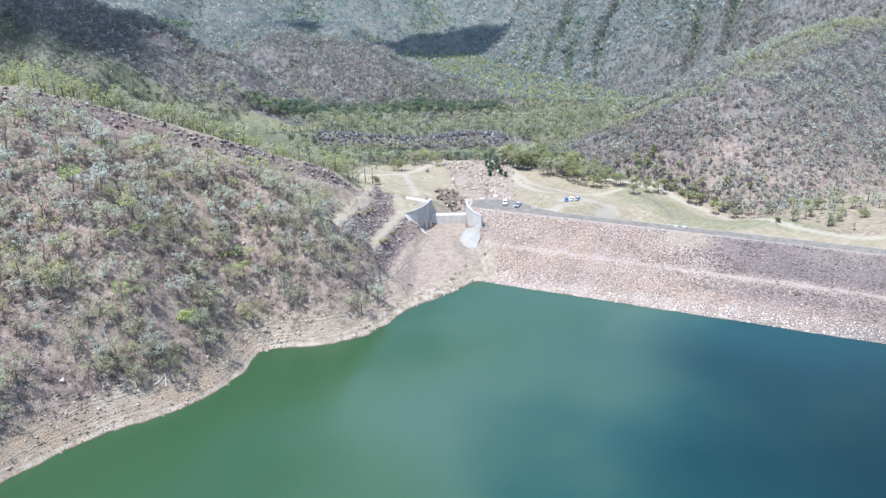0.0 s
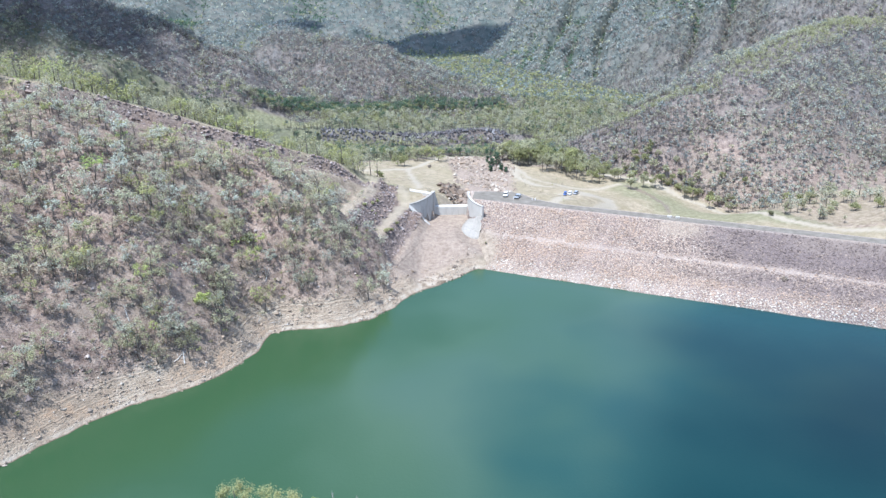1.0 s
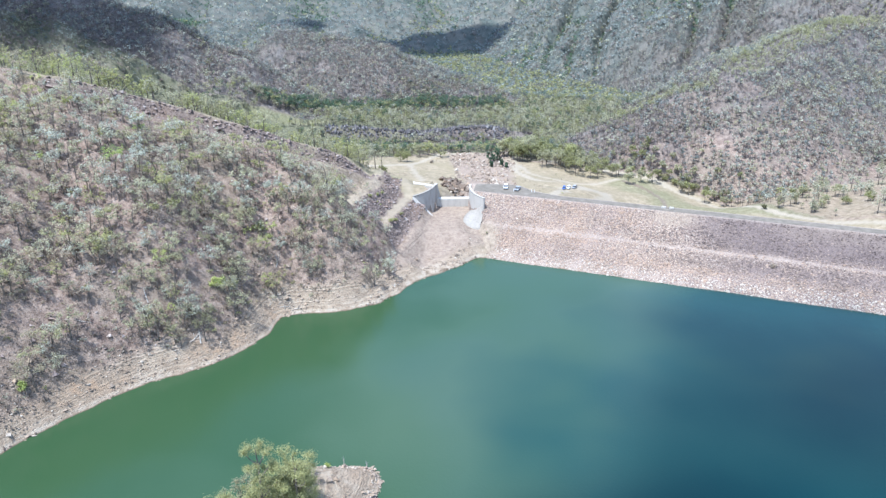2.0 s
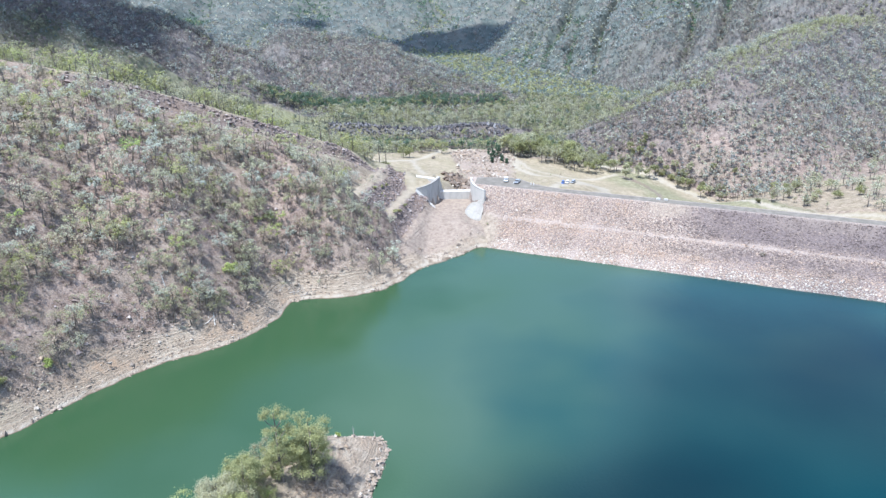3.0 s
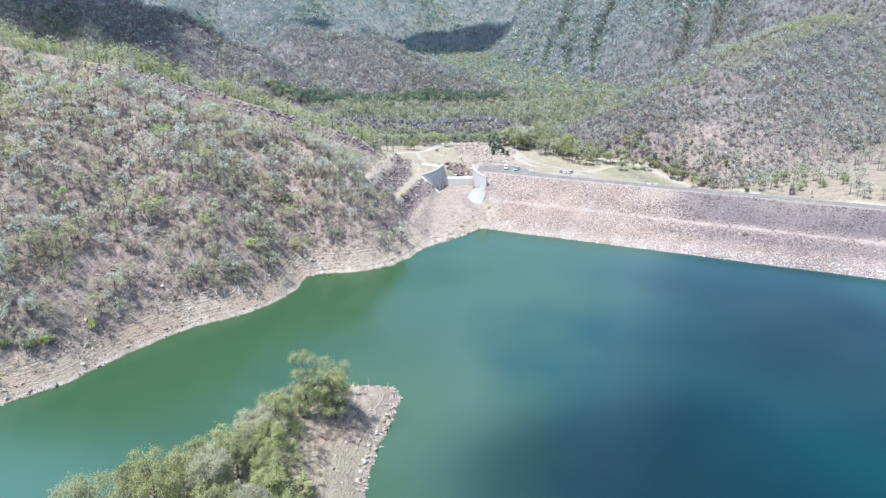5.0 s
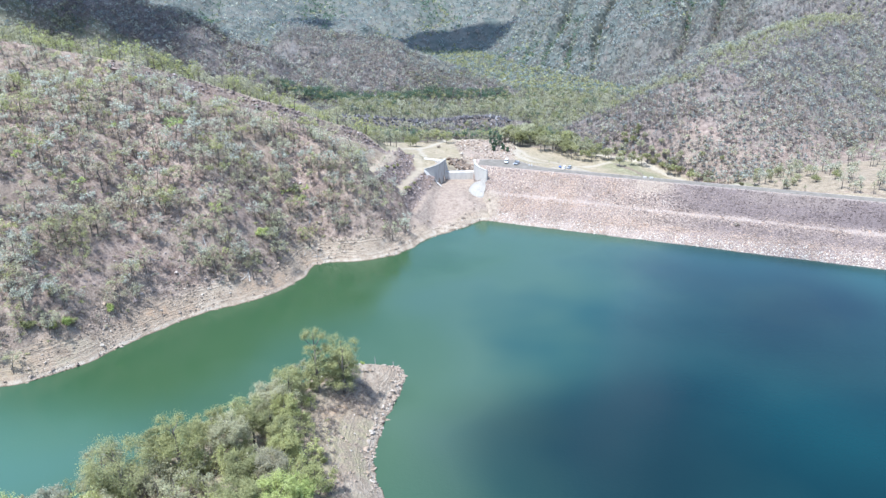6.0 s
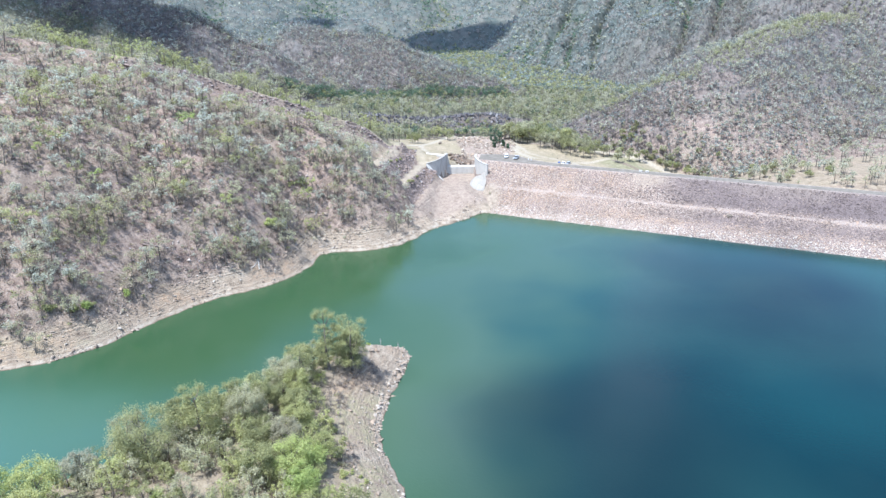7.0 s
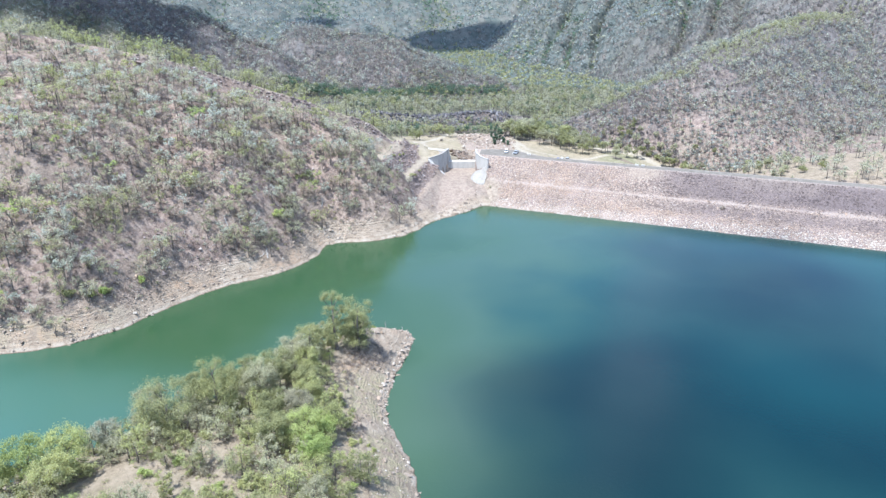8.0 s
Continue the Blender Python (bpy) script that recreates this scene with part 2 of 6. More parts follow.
def attribute(nt, name):
    return node(nt, "ShaderNodeAttribute", attribute_name=name).outputs["Fac"]


def bump(nt, b, fac, strength, distance):
    nt.links.new(node(nt, "ShaderNodeBump", {"Strength": strength, "Distance": distance, "Height": fac}).outputs[0], b.inputs["Normal"])


def ground_material():
    m, nt, b = shader("dry_ground", 0.95, 0.1)
    p = place(nt)
    big, mid, fine = grain(nt, p, 0.035, 3), grain(nt, p, 0.35, 5, 0.7), grain(nt, p, 2.2, 4, 0.75)
    litter = ramp(nt, mid, [(0.36, (0.115, 0.080, 0.066)), (0.5, (0.245, 0.180, 0.145)), (0.64, (0.36, 0.28, 0.226))])
    litter = mix(nt, times(nt, grey(nt, big, 0.42, 0.62), 0.55), litter, (0.215, 0.18, 0.135))
    litter = mix(nt, times(nt, grey(nt, fine, 0.54, 0.66), 0.6), litter, (0.36, 0.305, 0.255))
    litter = mix(nt, times(nt, grey(nt, fine, 0.44, 0.34), 0.7), litter, (0.085, 0.062, 0.054))
    shore = ramp(nt, mid, [(0.3, (0.225, 0.17, 0.122)), (0.5, (0.325, 0.26, 0.192)), (0.7, (0.41, 0.34, 0.262))])
    sep = node(nt, "ShaderNodeSeparateXYZ", {0: p})
    lines = node(nt, "ShaderNodeTexNoise", {"W": node(nt, "ShaderNodeMath", {0: sep.outputs[2], 1: times(nt, mid, 1.6)}, operation="ADD").outputs[0],
                                            "Scale": 2.1, "Detail": 4}, noise_dimensions="1D").outputs["Fac"]
    shore = mix(nt, times(nt, grey(nt, lines, 0.50, 0.64), 0.4), shore, (0.18, 0.138, 0.102))
    shore = mix(nt, times(nt, grey(nt, lines, 0.46, 0.36), 0.4), shore, (0.385, 0.335, 0.262))
    shore = mix(nt, times(nt, times(nt, attribute(nt, "reed"), grey(nt, sep.outputs[2], 0.8, 1.8)), times(nt, grey(nt, mid, 0.4, 0.6), 0.6)), shore, (0.27, 0.245, 0.125))
    shore = mix(nt, times(nt, grey(nt, big, 0.5, 0.6), times(nt, grey(nt, mid, 0.42, 0.6), times(nt, node(nt, "ShaderNodeMath", {0: 1.0, 1: attribute(nt, "reed")}, operation="SUBTRACT").outputs[0], 0.7))), shore, (0.335, 0.22, 0.135))
    shore = mix(nt, times(nt, grey(nt, fine, 0.58, 0.7), 0.55), shore, (0.403, 0.353, 0.295))
    shore = mix(nt, times(nt, grey(nt, fine, 0.42, 0.3), 0.6), shore, (0.137, 0.108, 0.086))
    fresh = times(nt, grey(nt, sep.outputs[2], 1.1, 0.6), grey(nt, sep.outputs[2], 0.1, 0.3))
    shore = mix(nt, times(nt, fresh, times(nt, grey(nt, mid, 0.4, 0.6), 0.7)), shore, (0.403, 0.353, 0.288))
    shore = mix(nt, grey(nt, sep.outputs[2], 0.25, 0.02), shore, (0.108, 0.083, 0.058))
    scrub = ramp(nt, grain(nt, p, 0.16, 5, 0.7), [(0.35, (0.075, 0.066, 0.064)), (0.5, (0.128, 0.115, 0.108)), (0.65, (0.195, 0.175, 0.16))])
    scrub = mix(nt, times(nt, grey(nt, grain(nt, p, 0.45, 4, 0.7), 0.52, 0.62), 0.6), scrub, (0.055, 0.052, 0.05))
    # Beyond 720 m the ground colour turns cooler, standing in for haze.
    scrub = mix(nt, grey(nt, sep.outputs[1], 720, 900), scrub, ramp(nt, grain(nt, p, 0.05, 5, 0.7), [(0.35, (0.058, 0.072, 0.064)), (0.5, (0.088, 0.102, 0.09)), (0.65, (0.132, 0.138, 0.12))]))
    litter = mix(nt, attribute(nt, "scrub"), litter, scrub)
    col = mix(nt, attribute(nt, "shore"), litter, shore)
    grass = ramp(nt, mid, [(0.3, (0.205, 0.168, 0.112)), (0.52, (0.305, 0.252, 0.175)), (0.7, (0.385, 0.325, 0.238))])
    grass = mix(nt, times(nt, grey(nt, grain(nt, p, 0.09, 4, 0.65), 0.45, 0.6), 0.6), grass, (0.245, 0.208, 0.132))
    grass = mix(nt, times(nt, grey(nt, fine, 0.55, 0.68), 0.4), grass, (0.20, 0.182, 0.108))
    col = mix(nt, attribute(nt, "grass"), col, grass)
    lush = ramp(nt, mid, [(0.3, (0.105, 0.115, 0.062)), (0.55, (0.168, 0.176, 0.095)), (0.75, (0.245, 0.242, 0.14))])
    col = mix(nt, attribute(nt, "lush"), col, lush)
    rock = ramp(nt, grain(nt, p, 0.9, 6, 0.75), [(0.3, (0.075, 0.058, 0.052)), (0.5, (0.175, 0.137, 0.118)), (0.68, (0.30, 0.245, 0.205))])
    rock = mix(nt, times(nt, grey(nt, big, 0.5, 0.62), 0.45), rock, (0.209, 0.137, 0.094))
    col = mix(nt, attribute(nt, "rock"), col, rock)
    bed = ramp(nt, grain(nt, p, 0.55, 6, 0.75), [(0.28, (0.165, 0.122, 0.096)), (0.5, (0.285, 0.225, 0.178)), (0.7, (0.37, 0.305, 0.245))])
    col = mix(nt, attribute(nt, "bed"), col, bed)
    track = ramp(nt, fine, [(0.3, (0.30, 0.258, 0.195)), (0.7, (0.39, 0.34, 0.265))])
    col = mix(nt, attribute(nt, "track"), col, track)
    nt.links.new(col, b.inputs["Base Color"])
    h = node(nt, "ShaderNodeMath", {0: fine, 1: mid}, operation="ADD").outputs[0]
    h = node(nt, "ShaderNodeMath", {0: h, 1: times(nt, lines, attribute(nt, "shore"))}, operation="ADD").outputs[0]
    bump(nt, b, h, 0.95, 0.5)
    return m


def stone_material(name, dark, mid_c, pale, rust):
    """Broken rock, each block with its own shade."""
    m, nt, b = shader(name, 0.9, 0.2)
    p = place(nt)
    tint = attribute(nt, "tint")
    col = ramp(nt, tint, [(0.0, dark), (0.35, mid_c), (0.6, rust), (0.78, mid_c), (1.0, pale)])
    col = mix(nt, times(nt, grey(nt, grain(nt, p, 1.6, 4), 0.4, 0.65), 0.35), col, dark)
    nt.links.new(col, b.inputs["Base Color"])
    bump(nt, b, grain(nt, p, 5, 4), 0.5, 0.1)
    return m


def dam_material():
    m, nt, b = shader("rockfill", 0.95, 0.15)
    p = place(nt)
    v = node(nt, "ShaderNodeTexVoronoi", {"Vector": p, "Scale": 2.1, "Randomness": 1.0})
    shade = node(nt, "ShaderNodeSeparateColor", {0: v.outputs["Color"]}).outputs[0]
    col = ramp(nt, shade, [(0.0, (0.205, 0.155, 0.127)), (0.4, (0.335, 0.26, 0.207)), (0.65, (0.385, 0.285, 0.21)), (1.0, (0.46, 0.405, 0.335))])
    col = mix(nt, times(nt, grey(nt, grain(nt, p, 0.05, 3), 0.45, 0.6), 0.3), col, (0.202, 0.158, 0.158))
    col = mix(nt, grey(nt, v.outputs["Distance"], 0.42, 0.7), col, (0.158, 0.122, 0.108))
    col = mix(nt, times(nt, attribute(nt, "purple"), 0.95), col, (0.15, 0.12, 0.115))
    col = mix(nt, attribute(nt, "gravel"), col, ramp(nt, grain(nt, p, 1.4, 5), [(0.35, (0.302, 0.238, 0.194)), (0.65, (0.446, 0.382, 0.324))]))
    col = mix(nt, attribute(nt, "dirt"), col, ramp(nt, grain(nt, p, 0.5, 6, 0.7), [(0.35, (0.215, 0.168, 0.125)), (0.65, (0.36, 0.30, 0.232))]))
    nt.links.new(col, b.inputs["Base Color"])
    bump(nt, b, v.outputs["Distance"], 1.0, -0.4)
    return m


def water_material():
    m, nt, b = shader("lake_water", 0.06, 0.5)
    b.inputs["IOR"].default_value = 1.333
    p = place(nt)
    # Body colour by distance offshore, plus painted cloud shade and dark sky reflection eastward.
    depth_and_shade = attribute(nt, "depth_and_shade")
    drift = node(nt, "ShaderNodeMath", {0: depth_and_shade, 1: times(nt, node(nt, "ShaderNodeMath", {0: grain(nt, p, 0.011, 3, 0.5), 1: 0.5}, operation="SUBTRACT").outputs[0], 1.3)}, operation="ADD").outputs[0]
    col = ramp(nt, drift, [(0.0, (0.027, 0.060, 0.026)), (0.14, (0.036, 0.071, 0.037)), (0.35, (0.038, 0.073, 0.047)), (0.65, (0.014, 0.047, 0.042)), (1.0, (0.002, 0.027, 0.030))])
    col = mix(nt, attribute(nt, "silt"), col, (0.050, 0.112, 0.090))
    nt.links.new(col, b.inputs["Base Color"])
    gust = grey(nt, grain(nt, p, 0.018, 3), 0.35, 0.7)
    nt.links.new(node(nt, "ShaderNodeMapRange", {"Value": gust, "To Min": 0.05, "To Max": 0.22}).outputs[0], b.inputs["Roughness"])
    bump(nt, b, grain(nt, p, 1.3, 3), 0.22, 0.12)
    return m


# Tints from 0.975 up hold a bluish cast that imitates haze on far woods.
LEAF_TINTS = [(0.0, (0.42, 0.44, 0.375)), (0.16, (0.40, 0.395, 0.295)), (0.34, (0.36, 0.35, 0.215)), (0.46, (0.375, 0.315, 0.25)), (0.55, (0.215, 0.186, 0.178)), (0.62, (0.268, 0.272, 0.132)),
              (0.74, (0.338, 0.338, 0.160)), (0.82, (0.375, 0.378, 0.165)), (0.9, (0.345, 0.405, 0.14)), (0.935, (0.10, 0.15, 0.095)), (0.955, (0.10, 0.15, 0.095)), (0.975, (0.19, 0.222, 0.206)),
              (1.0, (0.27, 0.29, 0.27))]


def leaf_material():
    m, nt, b = shader("gum_leaves", 0.7, 0.1)
    col = ramp(nt, attribute(nt, "tint"), LEAF_TINTS)
    each = node(nt, "ShaderNodeNewGeometry").outputs["Random Per Island"]
    one = node(nt, "ShaderNodeObjectInfo").outputs["Random"]
    lift = node(nt, "ShaderNodeMath", {0: node(nt, "ShaderNodeMapRange", {"Value": each, "To Min": 0.8, "To Max": 1.28}).outputs[0],
                                       1: node(nt, "ShaderNodeMapRange", {"Value": one, "To Min": 0.85, "To Max": 1.18}).outputs[0]}, operation="MULTIPLY").outputs[0]
    col = mix(nt, 1.0, col, node(nt, "ShaderNodeCombineColor", {0: lift, 1: lift, 2: lift}).outputs[0], "MULTIPLY")
    nt.links.new(col, b.inputs["Base Color"])
    thin = node(nt, "ShaderNodeBsdfTranslucent", {0: col})
    both = node(nt, "ShaderNodeMixShader", {0: 0.45, 1: b.outputs[0], 2: thin.outputs[0]})
    nt.links.new(both.outputs[0], nt.nodes["Material Output"].inputs[0])
    return m


def bark_material(name, dark, pale):
    m, nt, b = shader(name, 0.9, 0.2)
    p = place(nt)
    nt.links.new(ramp(nt, grain(nt, p, 1.7, 4), [(0.35, dark), (0.65, pale)]), b.inputs["Base Color"])
    bump(nt, b, grain(nt, p, 9, 3), 0.5, 0.04)
    return m


def concrete_material(name, dark, pale):
    m, nt, b = shader(name, 0.8, 0.3)
    p = place(nt)
    streak = node(nt, "ShaderNodeTexNoise", {"Vector": node(nt, "ShaderNodeVectorMath", {0: p, 1: (1.0, 1.0, 0.12)}, operation="MULTIPLY").outputs[0], "Scale": 1.4, "Detail": 5}).outputs["Fac"]
    col = ramp(nt, streak, [(0.2, dark), (0.5, pale), (0.85, tuple(min(1, c * 1.06) for c in pale))])
    col = mix(nt, times(nt, grey(nt, grain(nt, p, 0.5, 5), 0.5, 0.7), 0.35), col, dark)
    nt.links.new(col, b.inputs["Base Color"])
    bump(nt, b, grain(nt, p, 7, 4), 0.3, 0.03)
    return m


def asphalt_material():
    m, nt, b = shader("asphalt", 0.95, 0.08)
    p = place(nt)
    col = ramp(nt, grain(nt, p, 0.4, 5), [(0.3, (0.125, 0.111, 0.092)), (0.6, (0.182, 0.162, 0.136)), (0.8, (0.235, 0.207, 0.172))])
    nt.links.new(col, b.inputs["Base Color"])
    bump(nt, b, grain(nt, p, 12, 3), 0.4, 0.02)
    return m


def paint_material(name, col, rough=0.35, metal=0.0):
    m, nt, b = shader(name, rough, 0.5)
    p = place(nt)
    nt.links.new(mix(nt, times(nt, grey(nt, grain(nt, p, 3, 4), 0.4, 0.7), 0.25), col, tuple(c * 0.7 for c in col)), b.inputs["Base Color"])
    b.inputs["Metallic"].default_value = metal
    return m


M_GROUND = ground_material()
M_DAM = dam_material()
M_RIPRAP = stone_material("riprap_stone", (0.135, 0.106, 0.097), (0.335, 0.263, 0.21), (0.51, 0.455, 0.385), (0.40, 0.285, 0.205))
M_SHORE_STONE = stone_material("shore_stone", (0.13, 0.10, 0.08), (0.28, 0.228, 0.18), (0.50, 0.445, 0.375), (0.34, 0.26, 0.19))
M_DARK_STONE = stone_material("cut_stone", (0.095, 0.076, 0.073), (0.23, 0.186, 0.17), (0.42, 0.365, 0.33), (0.28, 0.21, 0.17))
M_BROWN_STONE = stone_material("outcrop_stone", (0.07, 0.052, 0.042), (0.17, 0.13, 0.10), (0.42, 0.37, 0.31), (0.22, 0.16, 0.115))
M_CLIFF_STONE = stone_material("cliff_stone", (0.05, 0.048, 0.052), (0.13, 0.124, 0.13), (0.28, 0.265, 0.26), (0.16, 0.135, 0.13))
M_WATER = water_material()
M_LEAF = leaf_material()
M_BARK = bark_material("gum_bark", (0.072, 0.058, 0.047), (0.216, 0.187, 0.158))
M_BARK_PALE = bark_material("bleached_wood", (0.274, 0.252, 0.223), (0.446, 0.425, 0.389))
M_CONC = concrete_material("weathered_concrete", (0.27, 0.252, 0.228), (0.385, 0.362, 0.328))
M_CONC_PALE = concrete_material("pale_concrete", (0.335, 0.312, 0.278), (0.45, 0.422, 0.38))
M_CONC_DARK = concrete_material("dark_concrete", (0.19, 0.174, 0.152), (0.285, 0.264, 0.232))
M_ROAD = asphalt_material()


# ---- meshes ----
def mesh_of(name, verts, faces, materials=(), smooth=False, index=None, tint=None):
    """A mesh from arrays: faces with one number of corners, an optional material index for each face and tint for each vertex."""
    me = bpy.data.meshes.new(name)
    verts, faces = np.asarray(verts, np.float32), np.asarray(faces, np.int32)
    k = faces.shape[1]
    me.vertices.add(len(verts))
    me.vertices.foreach_set("co", verts.ravel())
    me.loops.add(faces.size)
    me.loops.foreach_set("vertex_index", faces.ravel())
    me.polygons.add(len(faces))
    me.polygons.foreach_set("loop_start", np.arange(0, faces.size, k, dtype=np.int32))
    me.polygons.foreach_set("use_smooth", np.full(len(faces), smooth))
    for mat in materials:
        me.materials.append(mat)
    if index is not None:
        me.polygons.foreach_set("material_index", np.asarray(index, np.int32))
    me.update(calc_edges=True)
    if tint is not None:
        put(me, "tint", tint)
    return me


def put(me, name, values):
    me.attributes.new(name, "FLOAT", "POINT").data.foreach_set("value", np.asarray(values, np.float32).ravel())


def sheet(name, gx, gy, gz, material):
    ny, nx = gx.shape
    a = (np.arange(ny - 1)[:, None] * nx + np.arange(nx - 1)).ravel()
    return mesh_of(name, np.stack([gx, gy, gz], -1).reshape(-1, 3), np.stack([a, a + 1, a + nx + 1, a + nx], -1), [material], True)


def part(name, bm, material, parent, label="", smooth=False):
    """One mesh object under a thing or a part, from a bmesh or a finished mesh."""
    if isinstance(bm, bmesh.types.BMesh):
        me = bpy.data.meshes.new(name)
        for f in bm.faces:
            f.smooth = smooth
        bm.to_mesh(me)
        bm.free()
    else:
        me = bm
    if material and not me.materials:
        me.materials.append(material)
    ob = new(name, me)
    ob.parent = parent
    return tagged(ob, label)


def block(bm, x0, x1, y0, y1, z0, z1, bevel=0.0):
    made = bmesh.ops.create_cube(bm, size=1.0, matrix=Matrix.LocRotScale(((x0 + x1) / 2, (y0 + y1) / 2, (z0 + z1) / 2), None, (x1 - x0, y1 - y0, z1 - z0)))
    if bevel:
        edges = {e for v in made["verts"] for e in v.link_edges}
        bmesh.ops.bevel(bm, geom=list(edges), offset=bevel, segments=2, profile=0.6, affect="EDGES")


def ground_at(x, y):
    return float(height(np.array([x]), np.array([y]))[0])


# ---- ground ----
CLEARING = [(-8, 297), (-28, 300), (-46, 318), (-62, 360), (-68, 425), (-52, 474), (-5, 505), (34, 508), (48, 478), (112, 468), (150, 444), (167, 428), (177, 405), (181, 380),
            (188, 358), (207, 337), (240, 311), (300, 275), (420, 100), (13, 246)]
MEADOW = [(-150, 552), (-130, 562), (-115, 568), (-101, 577)]
FOOT = [(-140, 584), (-126, 592), (-88, 634), (-39, 632), (9, 634), (49, 653)]
TRACKS = [
    [(48, 484, 2.2), (85, 472, 2.0), (112, 464, 2.0), (131, 450, 2.0), (146, 437, 2.0), (159, 424, 1.9), (168, 403, 1.8), (172, 380, 1.7), (179, 357, 1.6), (198, 335, 1.6), (228, 309, 1.6), (265, 280, 1.6)],
    [(40, 300, 1.6), (55, 330, 1.6), (84, 372, 2.4), (96, 392, 3.0), (80, 405, 3.0), (58, 410, 2.5), (46, 440, 2.0), (48, 484, 1.5)],
    [(-70, 428, 1.2), (-54, 430, 1.3), (-39, 434, 1.3), (-24, 447, 1.4), (-16, 465, 1.5), (-12, 479, 1.6), (-3, 500, 2.4), (8, 506, 2.4), (30, 502, 2.2), (48, 500, 2.0)],
    [(-24, 447, 1.0), (-19, 420, 1.1), (-15, 385, 1.1), (-13, 350, 1.1), (-16, 318, 1.0)],
    [(44, 478, 1.2), (51, 456, 1.2), (53, 440, 1.2), (61, 433, 1.2), (78, 431, 1.2), (96, 434, 1.3), (112, 444, 1.3)],
    [(66, 384, 2.5), (74, 390, 4.0), (86, 396, 4.0), (96, 400, 3.0)],
]
xs = axis([(-3600, -700, 120, 24), (-700, -170, 16, 3.0), (-170, 180, 1.9, 1.9), (180, 420, 2.5, 6), (420, 1200, 6, 24), (1200, 3600, 24, 120)])
ys = axis([(-3600, -200, 200, 30), (-200, 25, 16, 2.2), (25, 330, 1.8, 1.8), (330, 620, 2.0, 3.4), (620, 1100, 3.4, 8), (1100, 2600, 8, 34), (2600, 4000, 40, 120)])
GX, GY = np.meshgrid(xs, ys)
GZ = height(GX, GY)
ground = tagged(new("ground", sheet("ground", GX, GY, GZ, M_GROUND)), "dry stony hills with leaf litter above a pale lake shore", "ground", kind="structure")
near_shore = np.minimum(np.abs(shore_distance(GX, GY)), np.abs(point_distance(GX, GY)))
rag = fbm(GX, GY, 12, 4, 71)
shore = step(10.5, 6, near_shore + rag * 6) * step(8.5, 5.5, GZ + rag * 3.5) * step(-30, -10, GZ)
shore = np.maximum(shore, step(17, 12, point_distance(GX, GY) + rag * 4) * (point_distance(GX, GY) > -20))
approach = inside(GX, GY, [(-24, 226), (-17, 247), (-8.5, 281), (-9, 300), (18, 300), (20, 262), (30, 235), (-10, 215)])
shore = np.maximum(shore, approach * 0.55 * step(2, 9, shore_distance(GX, GY) + rag * 2))
dirt_floor = approach * step(3, 10, shore_distance(GX, GY) + rag * 3) * 0.45
open_land = inside(GX, GY, CLEARING)
edge, _, _ = along(GX, GY, CLEARING + CLEARING[:1])
grass = np.where(open_land, step(0, 6, edge + rag * 5), step(-2, -8, -0 - edge + rag * 3) * 0)
far_meadow = step(8, 4, along(GX, GY, MEADOW)[0] + rag * 3)
grass = np.maximum(grass, far_meadow)
east_flat = (GX > 160) & (GY < 415) & (GY > 230) & ~open_land
grass = np.maximum(grass, east_flat * step(4, -8, GZ) * (0.6 + 0.3 * rag))
pad = inside(GX, GY, [(-14.8, 281), (-9, 286), (-5.5, 293.5), (-5.5, 306), (-26, 308), (-26, 286)])
grass = np.maximum(grass, pad)
grass = np.maximum(grass, step(11, 16, point_distance(GX, GY) + rag * 5) * 0.75)
wet, _, _ = along(GX, GY, [(118, 440), (130, 415), (138, 396), (158, 378), (205, 360)])
lush = step(24, 8, wet + rag * 12) * open_land * 0.55 + far_meadow * 0.75
drain, _, _ = along(GX, GY, [(116, 440), (120, 434), (127, 422), (131, 406), (130, 394)])
lush = np.maximum(lush, step(0.3, 0.12, np.hypot(np.gradient(GZ, ys, axis=0), np.gradient(GZ, xs, axis=1))) * step(20, 4, GZ) * (GY > 330) * (GY < 720) * (GX < 150) * ~open_land * (0.6 + 0.3 * rag))
lush = np.maximum(lush, ((along(GX, GY, RIDGE)[2] > 0) & (along(GX, GY, RIDGE)[0] > 2) & (GX < -20) & (GY < 560) & ~open_land) * (0.55 + 0.3 * rag))
c, _, cs = along(GX, GY, TOE)
faces_cut = ((c < 6.5) & (c > 0.3) & (GY < 278.4 + 0.36 * (-6.2 - GX)) | (c > 11.2) & (c < 18.8) & (GY < 298)) & (cs < 0) & (GY > 240)
q, (rz,), side = along(GX, GY, RIDGE)
band = (side < 0) & (q < 5.8 + rag * 2) & (q > 0.6) & (GX > -142) & (GX < -22)
grass = np.maximum(grass, ((along(GX, GY, RIDGE)[0] < 2.2) & (GX > -150) & (GX < -14)) * 0.95)
slope_dirt = step(38, 18, np.hypot(GX + 32, (GY - 272) * 0.9) + rag * 9) * (cs < 0) * 0.5
grass = np.maximum(grass, slope_dirt)
rock = np.maximum(np.maximum(faces_cut, band * step(-0.6, -0.1, rag) * 0.9), on_cliff(GX, GY + rag * 3) * 0.25)
rock = np.maximum(rock, step(2.4, 1.0, drain + rag) * 0.8)
w, (cz, cw), _ = along(GX, GY, CHANNEL)
bed = step(3, -4, w - cw - 3 + rag * 4) * (GY > 303) * (GY < 508) * (GX > -20)
track = np.zeros(GX.shape)
for line in TRACKS:
    d, (half,), _ = along(GX, GY, line)
    track = np.maximum(track, step(1.2, 0.2, d - half + rag * 0.8))
berm_path = ((c > 6.8) & (c < 11.0) | (c > 19) & (c < 24)) & (cs < 0) & (GY > 240) & (GY < 300)
